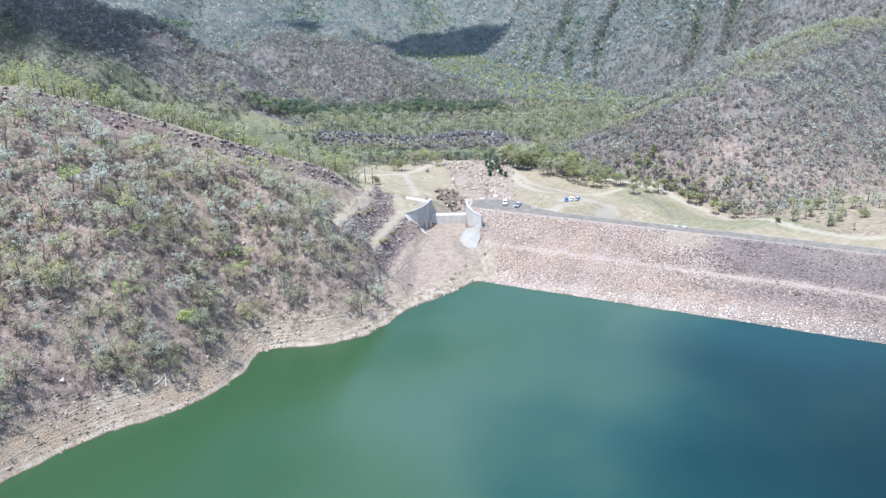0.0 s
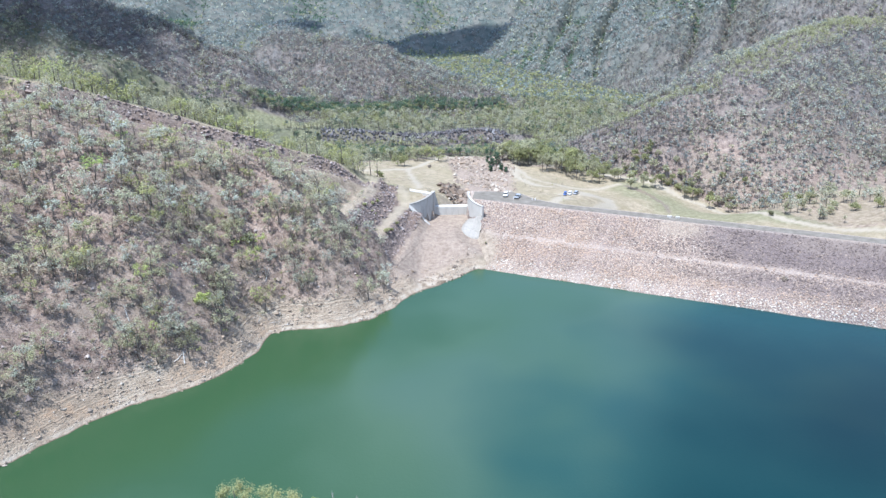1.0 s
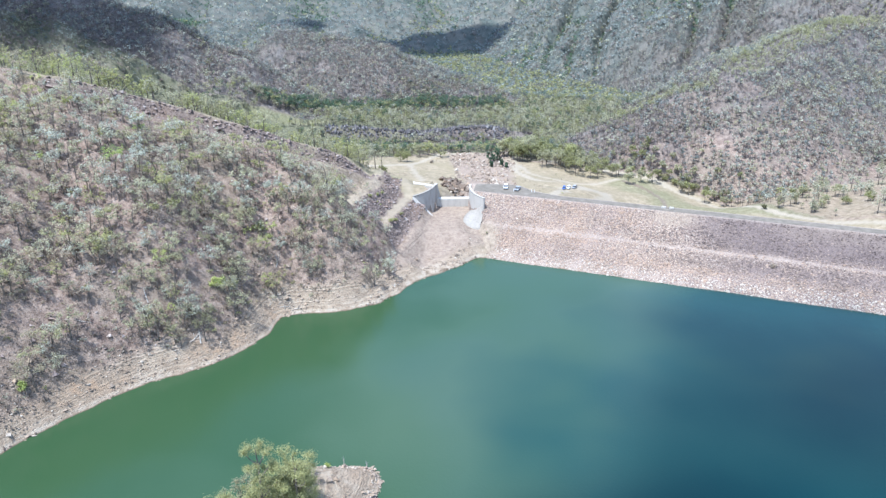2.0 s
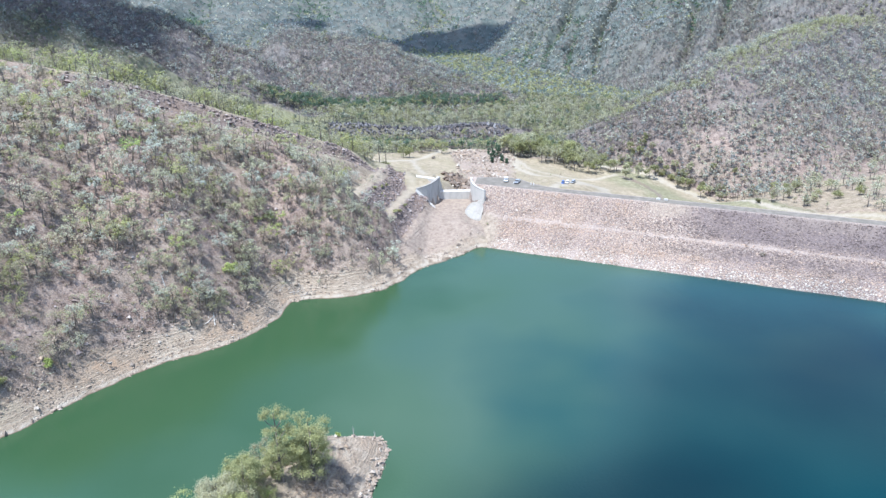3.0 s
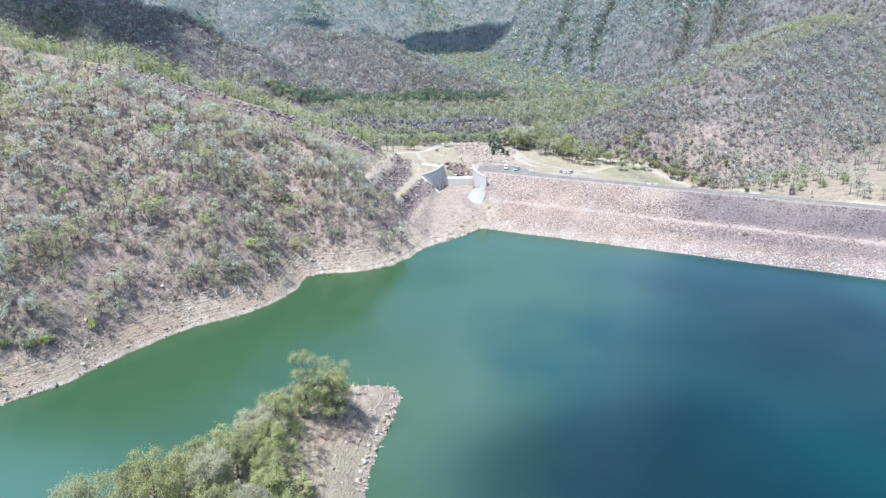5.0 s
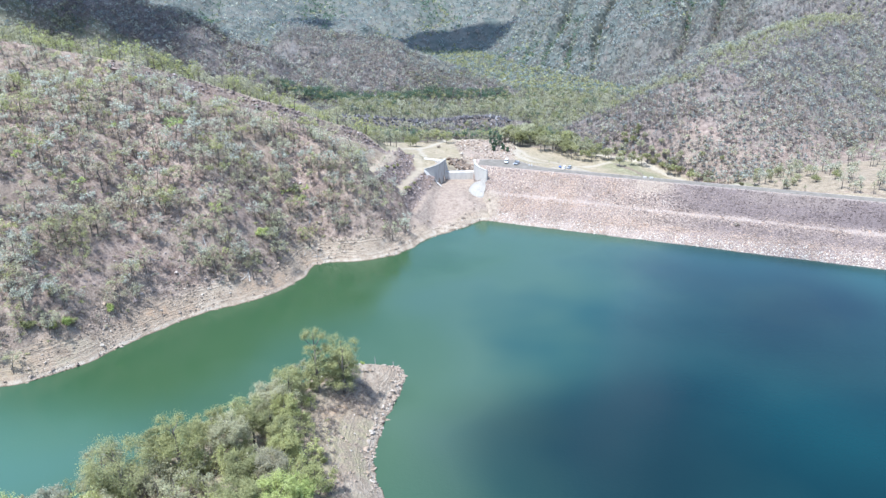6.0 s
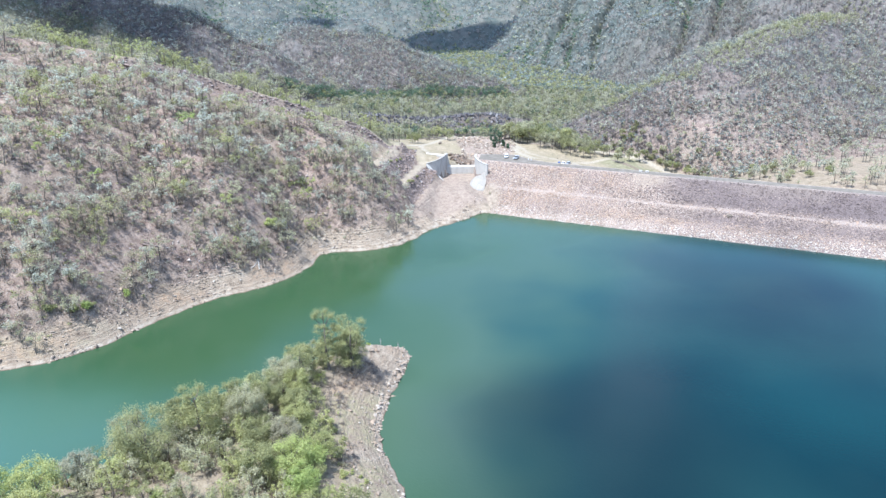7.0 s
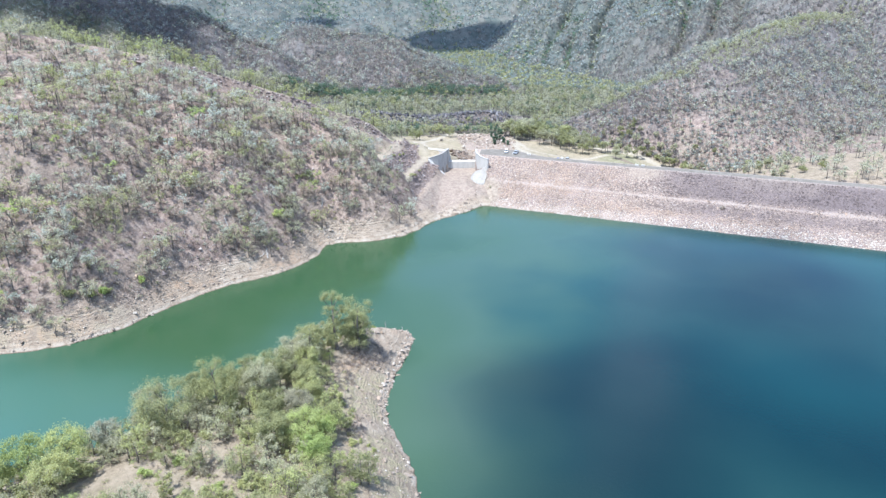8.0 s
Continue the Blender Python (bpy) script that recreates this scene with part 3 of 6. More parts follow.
track = np.maximum(track, berm_path * (0.45 + 0.3 * rag))
bed = np.maximum(bed, dirt_floor * 2.0)
reed = np.maximum(step(-105, -125, GX), (point_distance(GX, GY) > -2) * step(95, 80, GY)) * step(-0.3, 0.3, rag + 0.1)
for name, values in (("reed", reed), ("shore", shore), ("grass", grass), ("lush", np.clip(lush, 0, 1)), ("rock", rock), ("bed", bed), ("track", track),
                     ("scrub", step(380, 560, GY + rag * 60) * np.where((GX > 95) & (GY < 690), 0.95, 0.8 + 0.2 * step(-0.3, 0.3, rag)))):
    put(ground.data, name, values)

# ---- lake ----
lx, ly = axis([(-1120, -260, 40, 8), (-260, 300, 3, 3), (300, 900, 8, 40)]), axis([(-900, 20, 40, 6), (20, 262, 3, 3)])
LX, LY = np.meshgrid(lx, ly)
LD = shore_distance(LX, LY)
water_mesh = sheet("water", LX, LY, np.zeros(LX.shape), M_WATER)
PD = point_distance(LX, LY)
# Second term darkens the east side, in place of cloud shade and reflected sky.
put(water_mesh, "depth_and_shade", step(0, 1, np.clip(np.minimum(-LD, -PD) / 120, 0, 1)) * 0.35 + step(-60, 90, LX + (LY - 130) * -0.35) * 0.65)
put(water_mesh, "silt", 0.75 * step(95, 20, np.hypot(LX + 145, (LY - 55) * 1.1) + fbm(LX, LY, 40, 3, 77) * 22))
bm = bmesh.new()
bm.from_mesh(water_mesh)
bmesh.ops.delete(bm, geom=[v for v, d in zip(bm.verts, LD.ravel()) if d > 9], context="VERTS")
bm.to_mesh(water_mesh)
bm.free()
lake = tagged(new("water", water_mesh), "calm green and blue reservoir water", "water", kind="structure")

# ---- dam ----
ss = np.concatenate([np.arange(-30, 20, 0.8), np.arange(20, 620, 1.5)])
us = np.array(sorted(set(list(np.arange(-20, 44.7, 1.1)) + [19, 21.5, 36.2, 42.4] + list(np.arange(45, 56, 1)) + list(np.arange(56, 138, 4)))))
SS, UU = np.meshgrid(ss, us)
DX, DY = DAM_A.x + SS * DAM_S.x + UU * DAM_U.x, DAM_A.y + SS * DAM_S.y + UU * DAM_U.y
DZ = dam_height(DX, DY) + fbm(DX, DY, 6, 3, 81) * 0.22 * ((UU < 35.8) | (UU > 50))
dam = tagged(new("dam_embankment", sheet("dam_embankment", DX, DY, DZ, M_DAM)), "long rockfill dam face of pinkish grey riprap", "dam", kind="structure")
rough_edge = fbm(DX, DY, 9, 3, 83)
corner = step(9, 1, SS + 3 + (UU - 4) * 0.35 + rough_edge * 7) * step(26, 18, UU)
earth = np.maximum(step(9, 4, np.hypot((SS - 66) * 0.8, (UU - 34) * 1.6) + rough_edge * 4), step(12, 6, np.hypot((SS - 124) * 0.6, (UU - 33.5) * 1.8) + rough_edge * 6) * 0.5)
put(dam.data, "gravel", np.clip(step(2.4, 0.3, np.abs(UU - 20.2) + rough_edge * 1.6) * 0.6 + step(0, 1, UU - 35.6) * 0.8 + step(7, 1, UU + rough_edge * 4) * step(100, 30, SS) * 0.5, 0, 1))
put(dam.data, "dirt", np.clip(corner + earth * 0.5, 0, 1))
streaks = fbm(DX * 0.25, UU * 1.6, 14, 3, 87)
put(dam.data, "purple", np.clip(step(50, 100, SS + fbm(DX, DY, 40, 2, 85) * 25) * (0.2 + 0.7 * step(19, 24, UU) + 0.45 * step(8, 13, UU) * step(19, 15, UU)) + step(0.0, 0.35, streaks) * step(22, 25, UU) * step(35, 31, UU) * 0.3, 0, 1))


def dam_point(s, u):
    return DAM_A.x + s * DAM_S.x + u * DAM_U.x, DAM_A.y + s * DAM_S.y + u * DAM_U.y


def ribbon(name, line, z, thick, material, rings=None):
    """A flat strip with sides, between two lines of plan points."""
    bm = bmesh.new()
    left, right = line
    rows = []
    for (ax, ay), (bx, by) in zip(left, right):
        rows.append([bm.verts.new(v) for v in ((ax, ay, z - thick), (ax, ay, z), (bx, by, z), (bx, by, z - thick))])
    for a, b in zip(rows, rows[1:]):
        for k in range(3):
            bm.faces.new((a[k], a[k + 1], b[k + 1], b[k]))
    bm.faces.new(rows[0])
    bm.faces.new(rows[-1][::-1])
    bmesh.ops.recalc_face_normals(bm, faces=bm.faces)
    me = bpy.data.meshes.new(name)
    bm.to_mesh(me)
    bm.free()
    me.materials.append(material)
    return me


# road along the crest, widening to the car park at the spillway
stations = [-20.4, -18, -15, -11, -5, 0, 3, 6, 9, 13, 20, 40, 120, 240, 420, 600]
outer = [36.9] + [36.7] * 15
inner = [46.2, 47.6, 48.8, 49.8, 51.2, 49.8, 47.6, 45.4, 44.2, 43.0] + [41.7] * 6
road = tagged(new("road", ribbon("road", ([dam_point(s, u) for s, u in zip([max(s, -17.8 + 0.15 * k) for k, s in enumerate(stations)], outer)], [dam_point(s, u) for s, u in zip(stations, inner)]),
                                 CREST + 0.07, 0.5, M_ROAD)), "grey asphalt road and car park on the dam crest", "road", kind="structure")


# ---- spillway ----
def wall_strip(line, thick):
    """An upright curved wall: nodes of x, y, bottom, top."""
    bm = bmesh.new()
    pts = np.array(line, float)
    t = np.gradient(pts[:, :2], axis=0)
    t /= np.linalg.norm(t, axis=1)[:, None]
    nrm = np.stack([-t[:, 1], t[:, 0]], -1) * thick / 2
    rows = []
    for (x, y, z0, z1), (nx, ny) in zip(pts, nrm):
        rows.append([bm.verts.new(v) for v in ((x - nx, y - ny, z0), (x - nx, y - ny, z1), (x + nx, y + ny, z1), (x + nx, y + ny, z0))])
    for a, b in zip(rows, rows[1:]):
        for k in range(4):
            bm.faces.new((a[k], a[(k + 1) % 4], b[(k + 1) % 4], b[k]))
    bm.faces.new(rows[0])
    bm.faces.new(rows[-1][::-1])
    bmesh.ops.recalc_face_normals(bm, faces=bm.faces)
    return bm


def slab(corners, thick, n=6):
    """A warped slab between four corners."""
    bm = bmesh.new()
    a, b, c, d = (Vector(p) for p in corners)
    grid = [[None] * (n + 1) for _ in range(n + 1)]
    low = [[None] * (n + 1) for _ in range(n + 1)]
    for i in range(n + 1):
        for j in range(n + 1):
            u, v = i / n, j / n
            p = (a.lerp(b, u)).lerp(d.lerp(c, u), v)
            grid[i][j] = bm.verts.new(p)
            low[i][j] = bm.verts.new(p - Vector((0, 0, thick)))
    for i in range(n):
        for j in range(n):
            bm.faces.new((grid[i][j], grid[i + 1][j], grid[i + 1][j + 1], grid[i][j + 1]))
    rim = [(i, 0) for i in range(n)] + [(n, j) for j in range(n)] + [(i, n) for i in range(n, 0, -1)] + [(0, j) for j in range(n, 0, -1)]
    for (i, j), (k, l) in zip(rim, rim[1:] + rim[:1]):
        bm.faces.new((grid[i][j], low[i][j], low[k][l], grid[k][l]))
    bmesh.ops.recalc_face_normals(bm, faces=bm.faces)
    return bm


def spillway():
    root = tagged(new("spillway"), "pale concrete spillway with curved wing walls beside the dam", "spillway")
    west = [(-14.8, 281.7, 7, 15.0), (-12.4, 282.3, 4, 15.5), (-10.2, 283.5, 4, 15.9), (-8.2, 285.4, 4, 16.3), (-6.4, 288.2, 4, 16.7), (-5.2, 291.5, 4, 17.0)]
    part("wing_wall", wall_strip(west, 0.7), M_CONC, root, "curved grey concrete wing wall")
    part("wall_cap", wall_strip([(x, y, z1 + 0.01, z1 + 0.3) for x, y, z0, z1 in west], 0.95), M_CONC_DARK, root, "dark concrete wall cap")
    bm = wall_strip([(-5.4, 291.2, 4, 17.3), (-4.7, 293.6, 4, 17.3)], 1.3)
    part("pier", bm, M_CONC, root)
    part("training_wall", wall_strip([(-4.6, 293.6, 3, 16.6), (-3.9, 298, 2, 12.6), (-3.4, 303, 0, 9.0), (-3.0, 309, -3, 6)], 0.7), M_CONC, root)
    part("training_wall", wall_strip([(10.7, 292.5, 3, 15.4), (10.9, 297, 2, 12.0), (11.2, 303, 0, 8.5), (11.4, 308, -3, 5.5)], 0.7), M_CONC, root)
    east = [(10.3, 293.5, 4, 16.2), (10.2, 290, 4, 16.1), (10.7, 285.5, 4, 15.9), (11.9, 281.2, 4, 15.8), (13.6, 277.8, 5, 15.7), (15.6, 275.4, 6, 15.5)]
    part("wing_wall", wall_strip(east, 0.7), M_CONC_PALE, root, "curved white concrete wing wall")
    part("wall_cap", wall_strip([(x, y, z1 + 0.01, z1 + 0.22) for x, y, z0, z1 in east], 0.9), M_CONC, root)
    part("pier", wall_strip([(10.3, 292.4, 2, 16.5), (10.35, 294.4, 2, 16.5)], 1.0), M_CONC_PALE, root)
    bm = bmesh.new()
    profile = [(292.6, 3), (292.6, 10.2), (293.0, 10.7), (293.7, 10.9), (294.6, 10.6), (296.2, 9.0), (299, 5.5), (302, 2.5), (306, 1.0), (306, -2)]
    rows = []
    for x in (-4.6, 10.6):
        rows.append([bm.verts.new((x, y, z)) for y, z in profile])
    for k in range(len(profile) - 1):
        bm.faces.new((rows[0][k], rows[0][k + 1], rows[1][k + 1], rows[1][k]))
    bm.faces.new(rows[0])
    bm.faces.new(rows[1][::-1])
    bmesh.ops.recalc_face_normals(bm, faces=bm.faces)
    part("weir", bm, M_CONC_PALE, root, "pale concrete overflow weir")
    top, rim = Vector((15.2, 275.6, 12.6)), []
    for k in range(13):
        a = k / 12
        p = Vector((10.5, 285.0, 7.6)).lerp(Vector((13.4, 267.0, 6.4)), a) + Vector((-5.2, -2.2, -1.0)) * math.sin(math.pi * a) ** 0.8
        rim.append(Vector((p.x, p.y, max(p.z, 5.8))))

    def drape(p, a):
        low = max(ground_at(p.x, p.y), float(dam_height(np.array([p.x]), np.array([p.y]))[0])) + 0.35
        return Vector((p.x, p.y, p.z + (low - p.z) * a ** 1.2))
    bm = bmesh.new()
    rows = [[bm.verts.new(drape(top.lerp(p, r) - Vector((0, 0, 0.5 * math.sin(math.pi * r))), k / 12)) for k, p in enumerate(rim)] for r in (0.04, 0.3, 0.55, 0.8, 1.0)]
    rows.append([bm.verts.new(v.co - Vector((0, 0, 2.2))) for v in rows[-1]])
    for p, q in zip(rows, rows[1:]):
        for k in range(12):
            bm.faces.new((p[k], p[k + 1], q[k + 1], q[k]))
    bmesh.ops.recalc_face_normals(bm, faces=bm.faces)
    part("apron", bm, M_CONC_DARK, root, "pale fan-shaped concrete apron", True)
    part("apron", slab([(-15.0, 280.3, 14.8), (-8.0, 276.6, 5.9), (-5.4, 279.0, 6.3), (-14.5, 281.6, 15.1)], 3.0), M_CONC, root, "pale sloping concrete kerb below the wall")
    part("coping", wall_strip([(-5.4, 292.4, 15.0, 16.5), (-9.5, 296.2, 15.0, 16.2), (-14.5, 300.2, 14.8, 15.9), (-20.5, 306.5, 13.5, 15.6)], 2.4), M_CONC_PALE, root, "white concrete path edge")
    return root


spillway()


# ---- trees ----
def tube(path, radii, sides=5):
    path = np.array(path, float)
    ang = np.arange(sides) * 2 * np.pi / sides
    ring = np.stack([np.cos(ang), np.sin(ang), np.zeros(sides)], -1)
    verts = (path[:, None] + ring[None] * np.array(radii)[:, None, None]).reshape(-1, 3)
    faces = []
    for k in range(len(path) - 1):
        for j in range(sides):
            a, b = k * sides + j, k * sides + (j + 1) % sides
            faces += [(a, b, b + sides), (a, b + sides, a + sides)]
    return verts, np.array(faces)


def join(pieces):
    verts, faces, base = [], [], 0
    for v, f in pieces:
        verts.append(v)
        faces.append(f + base)
        base += len(v)
    return np.concatenate(verts), np.concatenate(faces)


def leaves(rng, centres, radii, count, size, up=0.5, slim=1.0):
    """Small three-cornered sprays of leaves, thick on the outside of each clump."""
    n = len(centres)
    which = np.repeat(np.arange(n), count)
    d = rng.normal(size=(n * count, 3))
    d /= np.linalg.norm(d, axis=1)[:, None]
    r = np.clip(np.abs(rng.normal(0.62, 0.33, (n * count, 1))), 0.05, 1.45)
    squash = np.array([1.0, 1.0, 0.8])
    mid = np.array(centres)[which] + d * r * np.array(radii)[which][:, None] * squash
    face = d * 0.4 + rng.normal(0, 0.6, (n * count, 3)) + np.array([0, 0, up])
    face /= np.linalg.norm(face, axis=1)[:, None]
    a = np.cross(face, rng.normal(size=(n * count, 3)))
    a /= np.linalg.norm(a, axis=1)[:, None] + 1e-9
    b = np.cross(face, a)
    s = size * rng.uniform(0.6, 1.35, (n * count, 1))
    b = b * slim
    verts = np.stack([mid - 0.5 * s * a, mid + 0.55 * s * a + 0.25 * s * b, mid + 0.7 * s * b], 1).reshape(-1, 3)
    return verts, np.arange(len(verts)).reshape(-1, 3)


def gum(rng, tall, spread, clumps, count, size, lean=0.06, limbs=4, bare=0.42, sides=5, up=0.5, lump=1.0, slim=1.0):
    """Trunk with limbs, and the leaf clumps at their ends, of one tree."""
    wob = rng.normal(0, lean * tall, (5, 2)).cumsum(0) * 0.5
    zs = np.array([-0.4, 0.22, 0.42, 0.62, 0.85]) * tall
    zs[0] = -0.5
    path = np.column_stack([wob - wob[0], zs])
    r0 = 0.017 * tall + 0.03
    wood = [tube(path, [r0 * 1.25, r0, r0 * 0.75, r0 * 0.5, r0 * 0.15], sides)]
    centres, radii = [], []
    for k in range(clumps):
        a = rng.uniform(0, 2 * np.pi) if k >= limbs else 2 * np.pi * k / limbs + rng.uniform(-0.5, 0.5)
        far = spread * 0.5 * rng.uniform(0.25, 1.0) ** 0.7
        z = tall * rng.uniform(bare + 0.1, 0.97 - 0.22 * far / spread)
        stem = np.array([np.interp(z * 0.8, path[:, 2], path[:, 0]), np.interp(z * 0.8, path[:, 2], path[:, 1])])
        c = np.array([stem[0] + far * np.cos(a), stem[1] + far * np.sin(a), z])
        centres.append(c)
        radii.append(spread * lump * rng.uniform(0.15, 0.28))
        if k < limbs:
            zb = max(tall * 0.25, z - far * rng.uniform(0.8, 1.3) - 0.4)
            root = np.array([np.interp(zb, path[:, 2], path[:, 0]), np.interp(zb, path[:, 2], path[:, 1]), zb])
            bend = (root + c) / 2 + rng.normal(0, 0.05 * spread, 3)
            wood.append(tube([root, bend, c], [r0 * 0.5, r0 * 0.33, r0 * 0.08], 4))
    return join(wood), leaves(rng, np.array(centres), np.array(radii), count, size, up, slim)


def shrub(rng, wide, tall, clumps, count, size, slim=1.0):
    centres, radii, wood = [], [], []
    for k in range(clumps):
        a, far = rng.uniform(0, 2 * np.pi), wide * 0.5 * rng.uniform(0.1, 0.8)
        c = np.array([far * np.cos(a), far * np.sin(a), tall * rng.uniform(0.3, 0.75)])
        centres.append(c)
        radii.append(wide * rng.uniform(0.16, 0.28))
        if k < 2 or clumps > 5:
            wood.append(tube([(0, 0, -0.3), c * 0.5 + (0, 0, 0.05), c], [0.05, 0.035, 0.01], 3))
    return join(wood), leaves(rng, np.array(centres), np.array(radii), count, size, 0.5, slim)


def plant(name, wood, crown, tint, label, category, group=""):
    """A tree or shrub as a thing with its trunk and crown."""
    root = tagged(new(name), label, category, group)
    part("trunk", mesh_of("trunk", *wood, [M_BARK]), None, root)
    part("crown", mesh_of("crown", *crown, [M_LEAF], tint=np.full(len(crown[0]), tint)), None, root)
    return root


def upright(x, y, z, turn, size):
    return Matrix.LocRotScale((x, y, z), Euler((0, 0, turn)), (size, size, size))


def scatter(x0, x1, y0, y1, gap, keep, seed):
    """Uneven places on a loose grid, where keep() of the place is larger than chance."""
    rng = np.random.default_rng(seed)
    gx, gy = np.meshgrid(np.arange(x0, x1, gap), np.arange(y0, y1, gap))
    gx = gx.ravel() + rng.uniform(-0.48, 0.48, gx.size) * gap
    gy = gy.ravel() + rng.uniform(-0.48, 0.48, gy.size) * gap
    ok = keep(gx, gy) > rng.uniform(0, 1, gx.size)
    return gx[ok], gy[ok]


def woods(name, label, kinds, x, y, tints, sizes, seed, category="trees", grow=None):
    """Many plants as one mesh: kinds are (wood, crown) pairs; each plant has its own turn, size and tint."""
    rng = np.random.default_rng(seed)
    z = height(x, y)
    pick = rng.integers(0, len(kinds), len(x))
    verts, faces, index, tint, base = [], [], [], [], 0
    for k, (wood, crown) in enumerate(kinds):
        at = np.where(pick == k)[0]
        if not len(at):
            continue
        v, f = join([wood, crown])
        m = np.r_[np.ones(len(wood[1]), np.int32), np.zeros(len(crown[1]), np.int32)]
        turn, size = rng.uniform(0, 2 * np.pi, len(at)), rng.uniform(*sizes, len(at))
        if grow:
            size = size * grow(x[at], y[at])
        c, s = np.cos(turn) * size, np.sin(turn) * size
        wide = rng.uniform(0.85, 1.2, len(at))
        vx = v[None, :, 0] * (c * wide)[:, None] - v[None, :, 1] * s[:, None] + x[at][:, None]
        vy = v[None, :, 0] * (s * wide)[:, None] + v[None, :, 1] * c[:, None] + y[at][:, None]
        vz = v[None, :, 2] * size[:, None] + z[at][:, None]
        verts.append(np.stack([vx, vy, vz], -1).reshape(-1, 3))
        faces.append((f[None] + (np.arange(len(at)) * len(v))[:, None, None]).reshape(-1, 3) + base)
        index.append(np.tile(m, len(at)))
        tint.append(np.repeat(tints(rng, x[at], y[at]), len(v)))
        base += len(v) * len(at)
    me = mesh_of(name, np.concatenate(verts), np.concatenate(faces), [M_LEAF, M_BARK], False, np.concatenate(index), np.concatenate(tint))
    return tagged(new(name, me), label, category, kind="stuff")


def dry_tints(rng, x, y):
    """Grey-green gums with some brown, olive and bright green ones."""
    u = rng.uniform(0, 1, len(x))
    return np.select([u < 0.27, u < 0.62, u < 0.80, u < 0.95], [rng.uniform(0, 0.12, len(x)), rng.uniform(0.14, 0.38, len(x)), rng.uniform(0.40, 0.5, len(x)), rng.uniform(0.62, 0.8, len(x))],
                     rng.uniform(0.78, 0.92, len(x)))


def river_tints(rng, x, y):
    u = rng.uniform(0, 1, len(x))
    return np.select([u < 0.4, u < 0.7], [rng.uniform(0.935, 0.955, len(x)), rng.uniform(0.58, 0.68, len(x))], rng.uniform(0.66, 0.76, len(x)))


RNG = np.random.default_rng(7)


def open_ground(x, y):
    e, _, _ = along(x, y, CLEARING + CLEARING[:1])
    return inside(x, y, CLEARING) & (e > 2)


APPROACH = [(-20, 224), (-24, 240), (-30, 300), (-10, 312), (24, 312), (40, 240), (-8, 214)]


def on_hill(x, y):
    """How thickly the hill beside the lake is wooded."""
    d = shore_distance(x, y)
    q, _, side = along(x, y, RIDGE)
    c, _, cs = along(x, y, TOE)
    keep = np.clip((d - 4.5 - fbm(x, y, 14, 2, 91) * 6) / 3, 0, 1) * ((side < 0) & (q > np.interp(x, [-150, -135, -115, -70, -25], [1.5, 8, 10, 14, 20]) + fbm(x, y, 20, 2, 98) * 3)) * ((cs >= 0) | (c > 25.5) | (y < 236))
    bare = step(40, 20, np.hypot(x + 12, (y - 275) * 0.9) + fbm(x, y, 20, 2, 92) * 10)
    thin = np.clip(0.74 + fbm(x, y, 26, 3, 93) * 0.7 + fbm(x, y, 8, 2, 90) * 0.9, 0.12, 1)
    return keep * thin * (1 - 0.5 * bare) * (y > 60) * ~inside(x, y, APPROACH)


# single gums on the slope nearest the lake
hill_kinds = []
for k in range(12):
    tall = RNG.uniform(5.0, 8.2)
    wood, crown = gum(RNG, tall, tall * RNG.uniform(0.58, 0.84), int(RNG.integers(10, 14)), 60, 0.31, 0.06, 5, RNG.uniform(0.3, 0.5), up=1.0, lump=0.85, slim=0.85)
    hill_kinds.append((wood, crown))
tint_of = [0.03, 0.1, 0.18, 0.24, 0.3, 0.34, 0.38, 0.46, 0.6, 0.72, 0.05, 0.86]
words = ["blue-grey", "silvery grey", "grey-green", "dull grey-green", "grey-green", "olive grey", "olive grey", "brownish dry", "dark olive", "olive green", "silvery blue-grey", "bright green"]
tx, ty = scatter(-185, 0, 85, 300, 3.7, on_hill, 101)
near = (shore_distance(tx, ty) < 46) & (tx > -150)
order = np.argsort(shore_distance(tx, ty)[near])[:205]
sx, sy = tx[near][order], ty[near][order]
single = np.zeros(len(tx), bool)
single[np.where(near)[0][order]] = True
made = {}
sz = height(sx, sy)
pick = RNG.choice(12, len(sx), p=[0.09, 0.09, 0.12, 0.11, 0.12, 0.1, 0.1, 0.09, 0.05, 0.06, 0.03, 0.04])
for x, y, z, k in zip(sx, sy, sz, pick):
    m = upright(x, y, z, RNG.uniform(0, 6.28), RNG.uniform(0.6, 1.4))
    if k not in made:
        made[k] = plant("gum_tree", *hill_kinds[k], tint_of[k], "slender gum with sparse " + words[k] + " crown on dry slope", "tree", "gum trees on the lake hill")
        made[k].matrix_basis = m
    else:
        tree = copy_thing(made[k], Matrix.Identity(4))
        tree.matrix_basis = m
plain_kinds = []
for k in range(10):
    tall = RNG.uniform(5.0, 8.2)
    plain_kinds.append(gum(RNG, tall, tall * RNG.uniform(0.58, 0.84), 11, 30, 0.42, 0.06, 3, RNG.uniform(0.3, 0.5), 4, 1.0, 0.85, 0.85))
woods("hillside_woodland", "open grey-green gum woodland on a dry hill", plain_kinds, tx[~single], ty[~single], dry_tints, (0.6, 1.4), 103)
fx, fy = scatter(-290, -185, 60, 330, 4.4, on_hill, 104)
woods("hillside_woodland", "open grey-green gum woodland on a dry hill", plain_kinds, fx, fy, dry_tints, (0.8, 1.3), 105)

